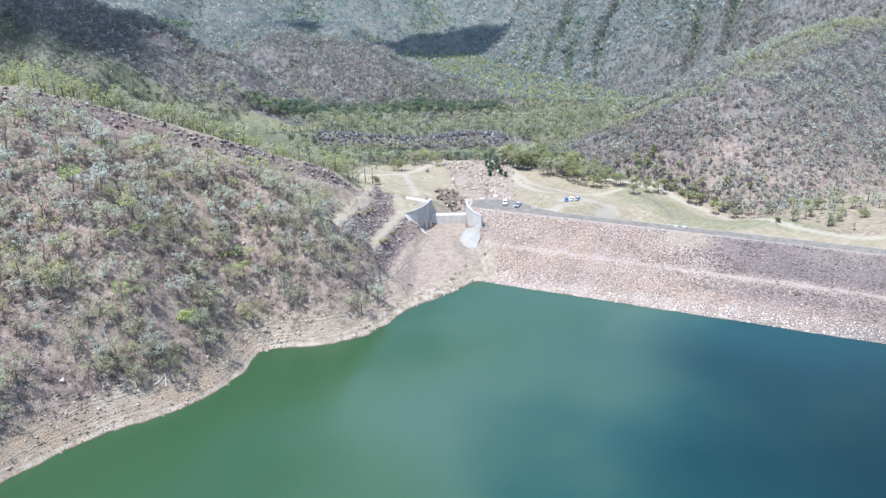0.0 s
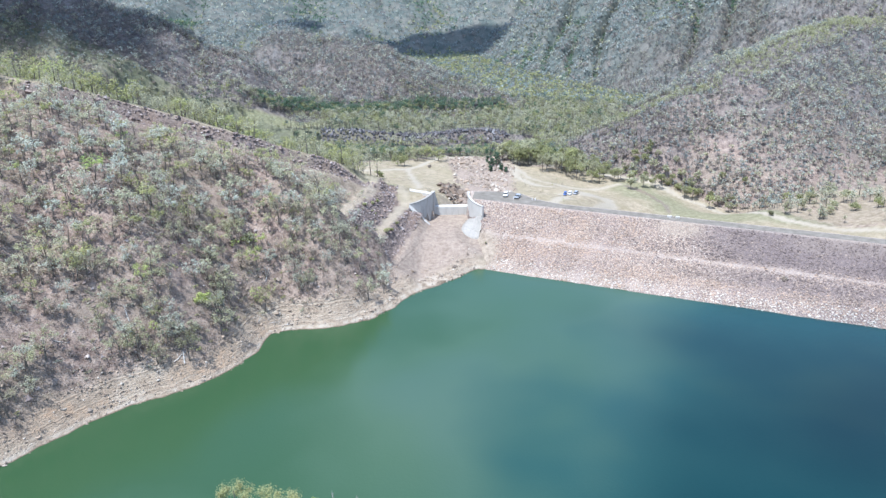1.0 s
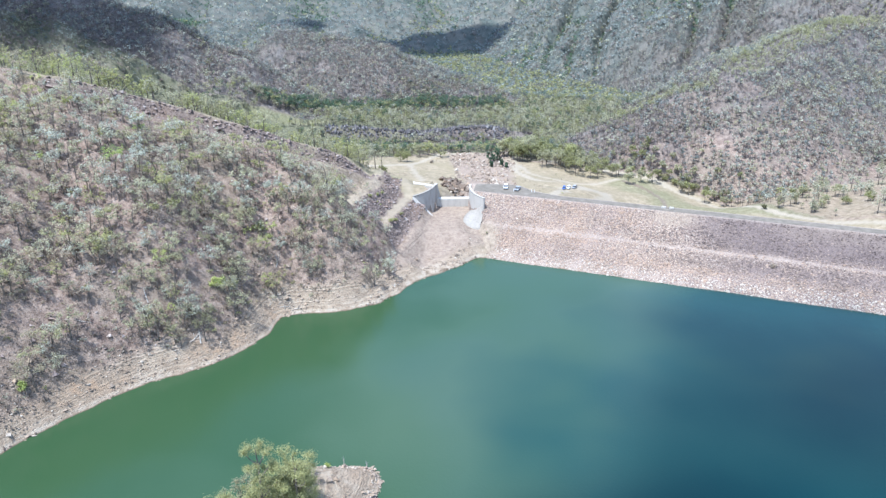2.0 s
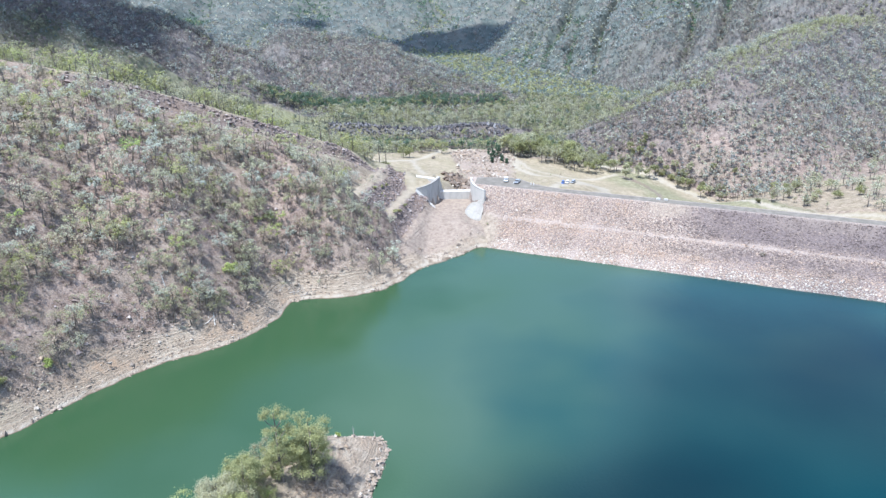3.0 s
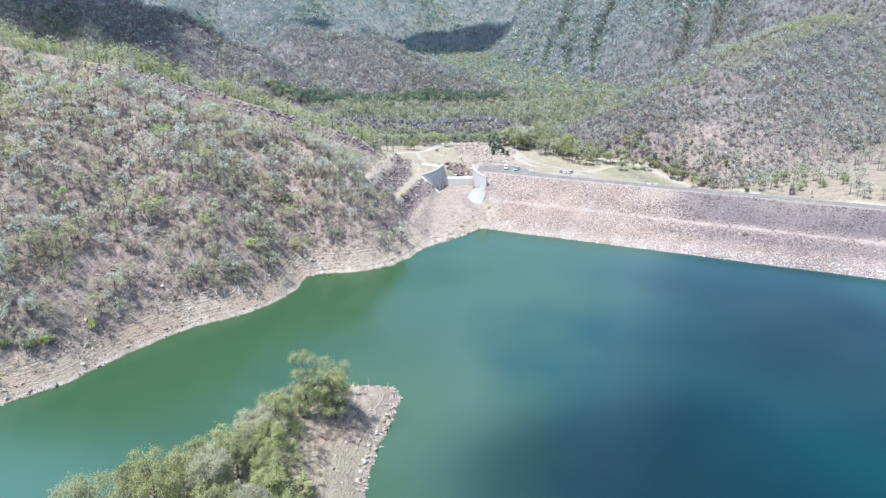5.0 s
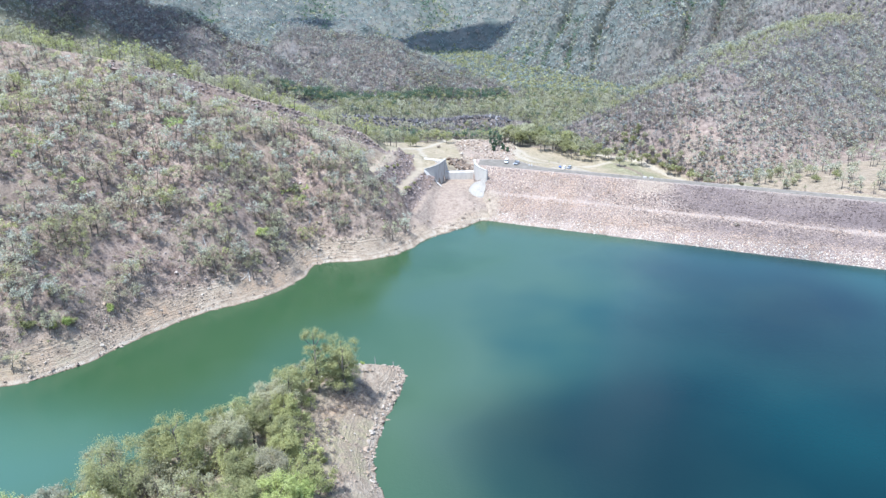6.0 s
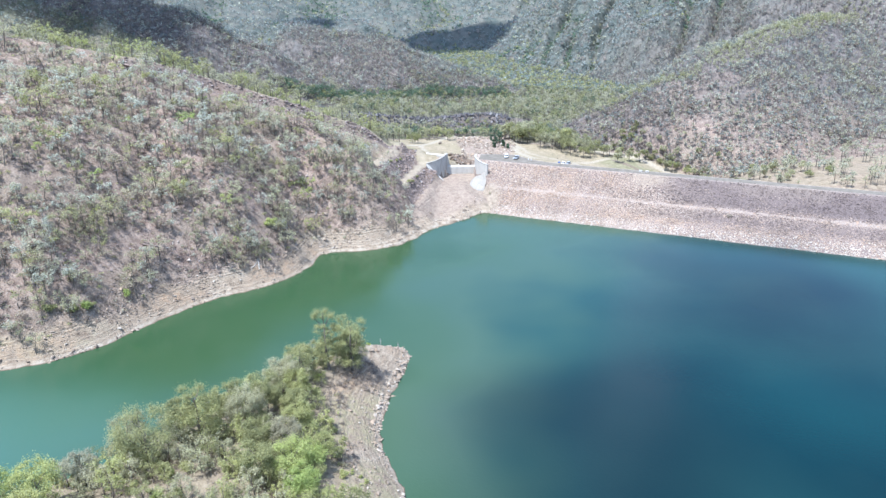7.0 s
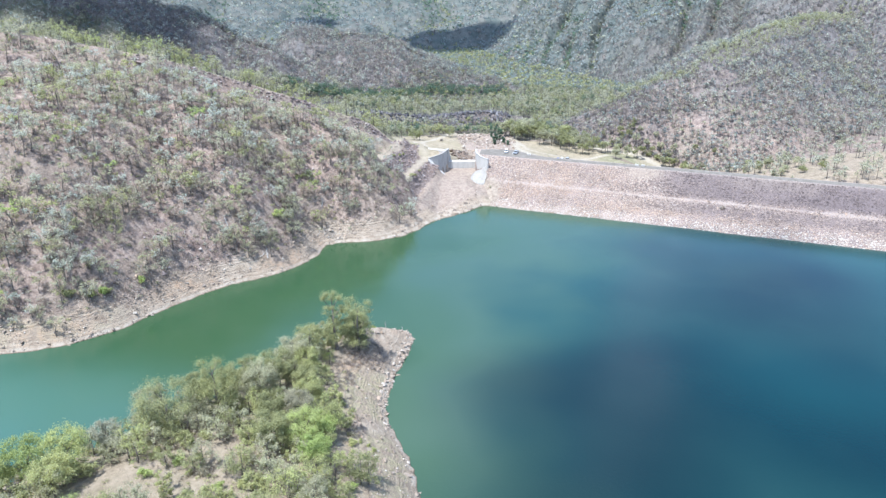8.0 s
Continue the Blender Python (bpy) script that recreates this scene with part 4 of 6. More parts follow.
# green gums behind the crest of the lake hill
crest_kinds = [gum(RNG, t, t * RNG.uniform(0.6, 0.8), 12, 22, 0.62, 0.06, 2, 0.28, 4, 1.0, 0.95) for t in RNG.uniform(6.5, 11.0, 8)]
hx, hy = scatter(-300, -34, 236, 520, 4.7, lambda x, y: np.clip(0.8 + fbm(x, y, 18, 2, 108), 0.35, 0.95) * (np.abs(x) < 0.62 * (y + 60)) * (along(x, y, RIDGE)[2] > 0) * step(3.0, 6.0, along(x, y, RIDGE)[0]) * (along(x, y, RIDGE)[0] < 150) * ~open_ground(x, y), 106)
woods("crest_woodland", "bright green gums behind the crest of the lake hill", crest_kinds, hx, hy, lambda rng, x, y: np.where(rng.uniform(0, 1, len(x)) < 0.4, rng.uniform(0.22, 0.36, len(x)), rng.uniform(0.7, 0.86, len(x))), (0.65, 1.15), 107)

# undergrowth
low_kinds = [shrub(RNG, RNG.uniform(1.3, 2.8), RNG.uniform(0.8, 2.1), 4, 17, 0.36, 0.55) for _ in range(8)]


def low_tints(rng, x, y):
    u = rng.uniform(0, 1, len(x))
    return np.select([u < 0.55, u < 0.85], [rng.uniform(0.40, 0.50, len(x)), rng.uniform(0.08, 0.36, len(x))], rng.uniform(0.62, 0.85, len(x)))


bx, by = scatter(-200, 5, 85, 305, 2.4, lambda x, y: np.clip(on_hill(x, y) * 0.75 + 0.6 * (shore_distance(x, y) > 6.5) * (along(x, y, RIDGE)[0] > np.interp(x, [-150, -135, -25], [1, 7, 11])) * (x < -26), 0, 1), 111)
woods("shore_brush", "leafless purplish grey brush along the top of the bank", low_kinds, *scatter(-160, -8, 95, 262, 1.7, lambda x, y: 0.8 * step(5.5, 7.5, shore_distance(x, y) + fbm(x, y, 12, 2, 114) * 3) * step(15, 11, shore_distance(x, y)) * step(-0.5, 0.0, fbm(x, y, 18, 3, 115)) * (x < -34) * ~inside(x, y, APPROACH), 116),
      lambda rng, x, y: rng.uniform(0.49, 0.57, len(x)), (0.6, 1.25), 117, "brush")
woods("hillside_scrub", "dry brown and grey scrub under the gums", low_kinds, bx, by, low_tints, (0.6, 1.25), 112, "scrub")

# single trees of the wooded point
POINT_TREES = [
    # x, y, height of the top, spread, tint
    (-30.5, 93, 23.5, 8.0, 0.74), (-36, 90, 27.0, 6.5, 0.68), (-31.5, 96, 17.0, 6.0, 0.67), (-42, 84, 20.5, 7.0, 0.70), (-45, 77, 19.5, 7.0, 0.36), (-47, 68, 20.5, 7.5, 0.66), (-50, 61, 22.0, 8.0, 0.35), (-54, 64, 20.5, 7.0, 0.74),
    (-58, 54, 26.0, 8.5, 0.77), (-63, 58, 20.5, 7.0, 0.64), (-68, 49, 24.0, 12.0, 0.65), (-73, 52, 20.0, 8.0, 0.34), (-79, 44, 17.0, 6.0, 0.2), (-84, 36, 20.5, 8.0, 0.84), (-90, 33, 20.5, 8.5, 0.88),
    (-95, 29, 19.5, 7.5, 0.85), (-83, 28, 19.0, 7.0, 0.8), (-36, 44, 19.0, 7.5, 0.86), (-33, 38, 17.5, 6.5, 0.9), (-39, 52, 19.0, 6.5, 0.38), (-43, 42, 20.0, 7.0, 0.66), (-45, 52, 18.5, 7.0, 0.64), (-41, 74, 18.0, 6.0, 0.82), (-38, 60, 17.5, 6.0, 0.8), (-33, 48, 15.5, 6.0, 0.88), (-40, 66, 17.5, 6.0, 0.72)]
for x, y, top, spread, tint in POINT_TREES:
    z = ground_at(x, y)
    wood, crown = gum(np.random.default_rng(int(900 - 7 * x)), (top - z) * 1.04, spread, 64, 190, 0.29, 0.03, 9, 0.06 if y > 80 else 0.25, 6, 0.7, 0.75, 0.75)
    shade = "olive-green" if 0.6 < tint < 0.78 else "light green" if tint >= 0.78 else "brownish olive" if tint > 0.38 else "grey-green"
    tree = plant("gum_tree", wood, crown, tint, "leafy %s gum tree with fine foliage on the wooded point" % shade, "tree", "gum trees on the point")
    tree.matrix_basis = upright(x, y, z, 0, 1)


def point_tints(rng, x, y):
    u = rng.uniform(0, 1, len(x))
    return np.select([u < 0.3, u < 0.6], [rng.uniform(0.3, 0.38, len(x)), rng.uniform(0.64, 0.76, len(x))], rng.uniform(0.76, 0.88, len(x)))


def on_point(x, y):
    east, _, _ = along(x, y, POINT_EAST)
    p = point_distance(x, y)
    edge = fbm(x, y, 12, 3, 95) * 4
    glade = 0.25 + 0.75 * step(4, 9, np.hypot((x + 57) * 0.8, y - 42) + edge)
    return glade * ((p > 3.5) & (east > 12.5 + edge + step(100, 112, y) * 3)) * (y > 15) * np.clip(0.9 + fbm(x, y, 13, 2, 96) * 0.9, 0.45, 1)


point_kinds = []
for k in range(8):
    tall = RNG.uniform(4.0, 8.5)
    point_kinds.append(gum(RNG, tall, tall * RNG.uniform(0.65, 0.9), 20, 76, 0.32, 0.05, 5, 0.15, up=0.8, lump=0.9, slim=0.8))
for k in range(4):
    point_kinds.append(shrub(RNG, RNG.uniform(2.4, 3.6), RNG.uniform(1.6, 2.8), 8, 110, 0.32, 0.8))
point_tint = [0.70, 0.74, 0.78, 0.83, 0.36, 0.66, 0.34, 0.64, 0.82, 0.88, 0.40, 0.74]
point_words = ["dark olive", "olive-green", "olive-green", "yellow-green", "grey-green", "olive grey", "grey-green", "brownish", "yellow-green", "bright green", "dry brown", "olive-green"]
px, py = scatter(-130, -15, 15, 116, 3.3, on_point, 121)
order = np.argsort(-py)
woods("point_thicket", "thicket of green gums and bushes on the point", point_kinds, px[order[300:]], py[order[300:]], point_tints, (0.7, 1.2), 125)
order = order[:300]
made = {}
for x, y, z in zip(px[order], py[order], height(px[order], py[order])):
    k = int(RNG.integers(0, 12))
    m = upright(x, y, z, RNG.uniform(0, 6.28), RNG.uniform(0.65, 1.15))
    if k not in made:
        kind = "gum_sapling" if k < 8 else "bush"
        made[k] = plant(kind, *point_kinds[k], point_tint[k], "bushy %s %s in the thicket on the point" % (point_words[k], "young gum" if k < 8 else "bush"), "tree" if k < 8 else "bush", "thicket on the point")
        made[k].matrix_basis = m
    else:
        copy_thing(made[k], Matrix.Identity(4)).matrix_basis = m
bx, by = scatter(-130, -12, 15, 116, 1.9, lambda x, y: np.clip(on_point(x, y) * 0.45 + 0.10 * (along(x, y, POINT_EAST)[0] > 9) * (point_distance(x, y) > 3), 0, 1), 123)
woods("point_scrub", "dry scrub and grass tufts among the trees of the point", low_kinds, bx, by, point_tints, (0.35, 0.8), 124, "scrub")



# ---- woods of the valley and the far hills ----
def frond(rng, tall, spread, clumps, count, size):
    """A tree for the middle distance: a plain trunk and broad sprays."""
    a = rng.uniform(0, 2 * np.pi, clumps)
    far = spread * 0.5 * rng.uniform(0.1, 0.8, clumps)
    centres = np.stack([far * np.cos(a), far * np.sin(a), tall * rng.uniform(0.5, 0.9, clumps)], -1)
    trunk = tube([(0, 0, -0.6), (rng.normal(0, 0.2), rng.normal(0, 0.2), tall * 0.75)], [0.03 * tall, 0.01 * tall], 3)
    return trunk, leaves(rng, centres, spread * rng.uniform(0.2, 0.32, clumps), count, size, 1.1)


mid_kinds = [frond(RNG, t, t * RNG.uniform(0.55, 0.8), 3, 9, 0.9) for t in RNG.uniform(4.0, 7.0, 14)]
green_kinds = [frond(RNG, t, t * RNG.uniform(0.6, 0.8), 7, 13, 0.95) for t in RNG.uniform(7.0, 11.5, 10)]
far_kinds = [(tube([(0, 0, -1), (0, 0, 3)], [0.22, 0.1], 3), leaves(RNG, RNG.normal(0, 1.3, (2, 3)) * (1, 1, 0.5) + (0, 0, 3.0), RNG.uniform(1.5, 2.2, 2), 4, 2.4, 0.8)) for _ in range(10)]
CLIFF = [(-130, 548), (-70, 540), (-35, 534), (10, 538), (48, 548)]


def valley_keep(x, y):
    z = height(x, y)
    meadow = step(9, 5, along(x, y, MEADOW)[0])
    dam_s, dam_u = dam_su(x, y)
    ridge_d, _, side = along(x, y, RIDGE)
    behind = (side > 0) & (ridge_d > 3)
    return (behind | (x > -8)) * ~inside(x, y, APPROACH) * ~open_ground(x, y) * (1 - 0.92 * meadow) * (dam_height(x, y) < z) * (along(x, y, CHANNEL)[0] > 9) * ~((along(x, y, CLIFF)[0] < 20) & (along(x, y, CLIFF)[2] < 0)) * (shore_distance(x, y) > 10) * ~on_cliff(x, y)


def flat(x, y):
    """1 on the valley floor and the lower slopes, 0 on the steep dry hills."""
    z = height(x, y)
    e = 6.0
    fall = np.hypot(height(x + e, y) - z, height(x, y + e) - z) / e
    _, _, side = along(x, y, HILLS[1][0])
    dry = (side < 0) & (x < 90) & (y > 570) & (y < 820) & (z > -9.0 - 0.06 * x)
    low = (x < -30) & (y > 330) & (y < 585)
    return np.maximum(step(0.34, 0.16, fall) * step(16, 2, z) * ~dry, low * step(30, 14, z))


def hill_foot(x, y):
    """Dark river oaks stand along the foot of the hill behind the creek."""
    return (along(x, y, FOOT)[0] + fbm(x, y, 20, 2, 99) * 4 < 10) & (x > -180)


def valley_tints(rng, x, y):
    u = rng.uniform(0, 1, len(x))
    t = np.select([u < 0.3, u < 0.56, u < 0.84], [rng.uniform(0.14, 0.26, len(x)), rng.uniform(0.28, 0.36, len(x)), rng.uniform(0.58, 0.68, len(x))], rng.choice([0.94, 0.95, 0.97, 0.74], len(x)))
    t = np.where((y < 520) & (x > 20) & (u < 0.75), rng.choice([0.6, 0.63, 0.66, 0.94, 0.3], len(x)), t)
    t = np.where((y < 545) & (y > 495) & (x < 40) & (x > -110) & (u < 0.7), rng.choice([0.937, 0.945, 0.6, 0.62], len(x)), t)
    t = np.where((x > 150) & (y < 480), rng.uniform(0.1, 0.34, len(x)), t)
    # Past 680 m the pale greys switch to the haze-cooled tints.
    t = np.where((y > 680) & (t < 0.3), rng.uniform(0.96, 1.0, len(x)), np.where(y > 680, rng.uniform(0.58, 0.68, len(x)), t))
    return np.where(hill_foot(x, y) & (u < 0.75), rng.uniform(0.935, 0.955, len(x)), t)


vx, vy = scatter(-330, 330, 255, 700, 4.3, lambda x, y: ((along(x, y, RIDGE)[0] > 150) | (x > -34)) * valley_keep(x, y) * np.maximum(np.maximum(flat(x, y), (y < 420) & (x < 0)), hill_foot(x, y)) * np.where((x > 150) & (y < 480), 0.22, 0.95), 131)
woods("valley_woodland", "green gum woodland on the valley floor", green_kinds, vx, vy, valley_tints, (0.55, 1.05), 132)


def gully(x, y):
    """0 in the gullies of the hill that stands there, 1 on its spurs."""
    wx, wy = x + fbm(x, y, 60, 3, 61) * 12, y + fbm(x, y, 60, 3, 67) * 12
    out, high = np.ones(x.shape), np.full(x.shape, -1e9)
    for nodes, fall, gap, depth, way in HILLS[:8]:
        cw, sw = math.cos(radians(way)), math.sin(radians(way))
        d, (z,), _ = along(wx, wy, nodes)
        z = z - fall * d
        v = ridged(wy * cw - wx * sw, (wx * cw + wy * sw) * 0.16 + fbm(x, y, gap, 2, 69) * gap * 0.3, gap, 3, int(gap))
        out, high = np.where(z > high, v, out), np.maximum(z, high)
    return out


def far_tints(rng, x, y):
    """Dark green in the gullies; grey and blue-grey on the spurs, standing in for haze."""
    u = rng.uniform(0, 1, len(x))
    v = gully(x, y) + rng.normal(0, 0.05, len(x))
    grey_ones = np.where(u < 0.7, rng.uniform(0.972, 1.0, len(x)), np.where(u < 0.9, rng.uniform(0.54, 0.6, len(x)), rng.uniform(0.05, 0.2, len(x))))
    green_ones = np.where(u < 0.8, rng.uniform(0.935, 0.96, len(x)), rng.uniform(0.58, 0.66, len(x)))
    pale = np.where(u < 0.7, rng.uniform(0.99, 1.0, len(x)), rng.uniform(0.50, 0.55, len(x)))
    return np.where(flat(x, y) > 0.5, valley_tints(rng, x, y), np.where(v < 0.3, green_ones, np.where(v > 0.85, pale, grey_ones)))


def far_grow(x, y):
    return np.where(gully(x, y) < 0.22, 1.2, 0.95)


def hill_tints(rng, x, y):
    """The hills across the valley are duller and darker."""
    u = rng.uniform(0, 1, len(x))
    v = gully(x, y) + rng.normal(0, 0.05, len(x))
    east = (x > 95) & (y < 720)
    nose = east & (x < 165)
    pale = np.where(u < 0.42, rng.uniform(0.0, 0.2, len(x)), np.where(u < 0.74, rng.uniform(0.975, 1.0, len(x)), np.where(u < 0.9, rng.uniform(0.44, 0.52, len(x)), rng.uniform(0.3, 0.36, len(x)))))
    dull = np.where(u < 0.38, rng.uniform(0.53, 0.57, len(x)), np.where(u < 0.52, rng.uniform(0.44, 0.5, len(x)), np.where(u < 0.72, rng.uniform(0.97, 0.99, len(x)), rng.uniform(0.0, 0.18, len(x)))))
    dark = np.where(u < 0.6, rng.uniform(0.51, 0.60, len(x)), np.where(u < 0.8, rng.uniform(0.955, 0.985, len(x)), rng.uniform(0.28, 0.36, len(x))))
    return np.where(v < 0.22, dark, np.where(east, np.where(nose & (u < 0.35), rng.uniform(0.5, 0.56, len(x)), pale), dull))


def hill_keep(x, y):
    v = gully(x, y)
    on_crest = along(x, y, HILLS[0][0])[0] < 11
    return (np.abs(x) < 0.66 * (y + 105)) * (1 - 0.55 * ((x > 165) & (y < 405))) * valley_keep(x, y) * (1 - flat(x, y)) * ~hill_foot(x, y) * ~on_crest * ((y > 420) | (x > 0)) * np.clip(1.1 - 0.5 * v + fbm(x, y, 30, 3, 94) * 0.5 + fbm(x, y, 9, 2, 97) * 0.6, 0.12, 1)


hx, hy = scatter(-440, 460, 380, 860, 2.8, hill_keep, 133)
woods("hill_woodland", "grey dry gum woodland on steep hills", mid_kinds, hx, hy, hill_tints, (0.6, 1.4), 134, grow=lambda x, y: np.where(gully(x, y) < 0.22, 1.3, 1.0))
hx, hy = scatter(95, 460, 515, 760, 4.2, lambda x, y: 0.95 * (along(x, y, HILLS[0][0])[0] < 17) * (height(x, y) > -8) * (y > 515), 148)
woods("ridge_woodland", "bright green gums along the crest of a dry hill", green_kinds, hx, hy, lambda rng, x, y: np.where(rng.uniform(0, 1, len(x)) < 0.6, rng.uniform(0.2, 0.36, len(x)), rng.uniform(0.60, 0.68, len(x))), (0.45, 0.85), 149)
rx, ry = scatter(-110, 42, 496, 530, 3.6, lambda x, y: 0.85 * ~open_ground(x, y) * step(0, 4, along(x, y, CLEARING + CLEARING[:1])[0]), 149)
woods("river_trees", "dark green river oaks along the creek below the cliff", green_kinds, rx, ry, river_tints, (0.45, 0.8), 150)
rx, ry = scatter(-190, 60, 540, 665, 3.3, lambda x, y: 0.9 * hill_foot(x, y), 139)
woods("foot_trees", "dark green river oaks along the foot of the hill", green_kinds, rx, ry, lambda rng, x, y: np.where(rng.uniform(0, 1, len(x)) < 0.75, rng.uniform(0.935, 0.96, len(x)), rng.uniform(0.6, 0.68, len(x))), (0.6, 1.0), 140)
rx, ry = scatter(90, 215, 478, 565, 3.0, lambda x, y: np.clip(0.6 + fbm(x, y, 14, 3, 159) * 0.8, 0.15, 0.9) * (height(x, y) > -19) * (along(x, y, HILLS[0][0])[0] > 7) * ~open_ground(x, y), 145)
woods("hill_woodland", "grey dry gum woodland on steep hills", mid_kinds, rx, ry, lambda rng, x, y: np.where(rng.uniform(0, 1, len(x)) < 0.45, rng.uniform(0.5, 0.58, len(x)), rng.choice([0.05, 0.15, 0.98, 0.97, 0.3], len(x))), (0.5, 1.1), 146)
rx, ry = scatter(-150, 70, 505, 575, 4.2, lambda x, y: 0.9 * (height(x, y) < -15) * (y > 512) * ((y < 524) | (x < -85) | (x > 40)) * ~on_cliff(x, y) * ~inside(x, y, CLEARING), 141)
woods("river_trees", "dark green river oaks along the creek below the cliff", green_kinds, rx, ry, river_tints, (0.3, 0.55), 142)
rx, ry = scatter(-95, 62, 528, 592, 3.4, lambda x, y: 0.3 * on_cliff(x, y), 151)
woods("cliff_scrub", "grey and dark green bushes clinging to the rock bank", mid_kinds, rx, ry, lambda rng, x, y: np.where(rng.uniform(0, 1, len(x)) < 0.6, rng.uniform(0.5, 0.58, len(x)), rng.uniform(0.05, 0.3, len(x))), (0.5, 0.9), 152)

# tall gums of the picnic ground below the dam
PARK_EDGE = [(48, 486), (80, 480), (112, 472), (150, 448), (186, 414), (214, 392), (240, 378)]
park_kinds = [gum(RNG, t, t * RNG.uniform(0.5, 0.66), 16, 75, 0.75, 0.03, 5, 0.34, up=1.0) for t in RNG.uniform(10.5, 15.5, 8)]
park_made = {}
kx, ky = scatter(40, 235, 380, 500, 8.0, lambda x, y: np.interp(along(x, y, PARK_EDGE)[0], [0, 12, 20], [1.0, 0.8, 0]) * np.interp(x, [40, 150, 200, 240], [0.75, 0.75, 0.5, 0.35]), 153)
for x, y, z in zip(kx, ky, height(kx, ky)):
    k = int(RNG.integers(0, 8))
    m = upright(x, y, z, RNG.uniform(0, 6.28), RNG.uniform(0.85, 1.2) * (1.0 if x < 105 else 0.6))
    if k not in park_made:
        tint = [0.62, 0.64, 0.68, 0.6, 0.34, 0.32, 0.66, 0.3][k]
        park_made[k] = plant("gum_tree", *park_kinds[k], tint, "tall %s gum with slender trunk beside the cleared ground" % ("grey-green" if k in (4, 5, 7) else "light green"), "tree", "tall gums below the dam")
        park_made[k].matrix_basis = m
    else:
        copy_thing(park_made[k], Matrix.Identity(4)).matrix_basis = m
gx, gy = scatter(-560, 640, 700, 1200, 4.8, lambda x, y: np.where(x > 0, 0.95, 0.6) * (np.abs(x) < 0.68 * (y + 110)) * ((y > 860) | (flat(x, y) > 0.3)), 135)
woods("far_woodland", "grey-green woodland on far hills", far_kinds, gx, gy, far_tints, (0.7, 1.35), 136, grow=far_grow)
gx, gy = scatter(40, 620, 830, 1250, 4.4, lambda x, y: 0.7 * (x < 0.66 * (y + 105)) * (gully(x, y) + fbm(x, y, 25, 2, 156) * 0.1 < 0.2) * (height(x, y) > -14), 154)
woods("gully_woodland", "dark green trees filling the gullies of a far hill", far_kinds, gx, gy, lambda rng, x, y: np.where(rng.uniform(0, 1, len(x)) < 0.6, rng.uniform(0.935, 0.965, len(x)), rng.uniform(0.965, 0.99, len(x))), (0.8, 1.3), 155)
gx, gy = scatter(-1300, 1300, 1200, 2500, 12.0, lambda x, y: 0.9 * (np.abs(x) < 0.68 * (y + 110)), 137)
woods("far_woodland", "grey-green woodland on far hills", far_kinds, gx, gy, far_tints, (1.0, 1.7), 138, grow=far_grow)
wx, wy = scatter(-180, 0, -190, 16, 5.0, lambda x, y: 0.85 * (point_distance(x, y) > 9), 143)
woods("point_thicket", "thicket of green gums and bushes on the point", green_kinds, wx, wy, point_tints, (0.45, 0.8), 144)
bx, by = scatter(-60, 150, 300, 505, 4.2, lambda x, y: open_ground(x, y) * np.clip(fbm(x, y, 24, 3, 145) * 1.6 - 0.25, 0.02, 0.6) * (dam_height(x, y) < height(x, y)) * (along(x, y, CHANNEL)[0] > 6), 146)
woods("clearing_scrub", "dry tussocks and low scrub on the cleared ground", low_kinds, bx, by, low_tints, (0.35, 0.9), 147, "scrub")

bx, by = scatter(-66, -46, 32, 54, 1.6, lambda x, y: 0.7 * (np.hypot((x + 57) * 0.8, y - 42) < 11), 171)
woods("dead_brush", "grey leafless brush in a glade on the point", low_kinds, bx, by, lambda rng, x, y: rng.uniform(0.42, 0.5, len(x)), (0.5, 1.0), 172, "brush")
bx, by = scatter(-37, -22, 52, 104, 1.05, lambda x, y: 0.8 * (np.hypot((x + 28.5) / 5.5, (y - 93) / 8) + fbm(x, y, 4, 2, 160) * 0.4 < 1) + 0.5 * step(4, 1.5, np.abs(along(x, y, POINT_EAST)[0] - 11.5)) * (y < 88), 157)
woods("dead_brush", "leafless purplish grey brush under the tree on the point", low_kinds, bx, by, lambda rng, x, y: rng.uniform(0.46, 0.57, len(x)), (0.6, 1.15), 158, "brush")


bx, by = scatter(-34, -14, 20, 92, 1.5, lambda x, y: 0.35 * step(12, 9, point_distance(x, y)) * (point_distance(x, y) > 2) * step(0.05, 0.3, fbm(x, y * 0.5, 8, 3, 118)), 119)
woods("grass_tufts", "olive grass tufts in rows on the bare shore of the point", low_kinds, bx, by, lambda rng, x, y: rng.uniform(0.66, 0.8, len(x)), (0.2, 0.42), 120, "grass")


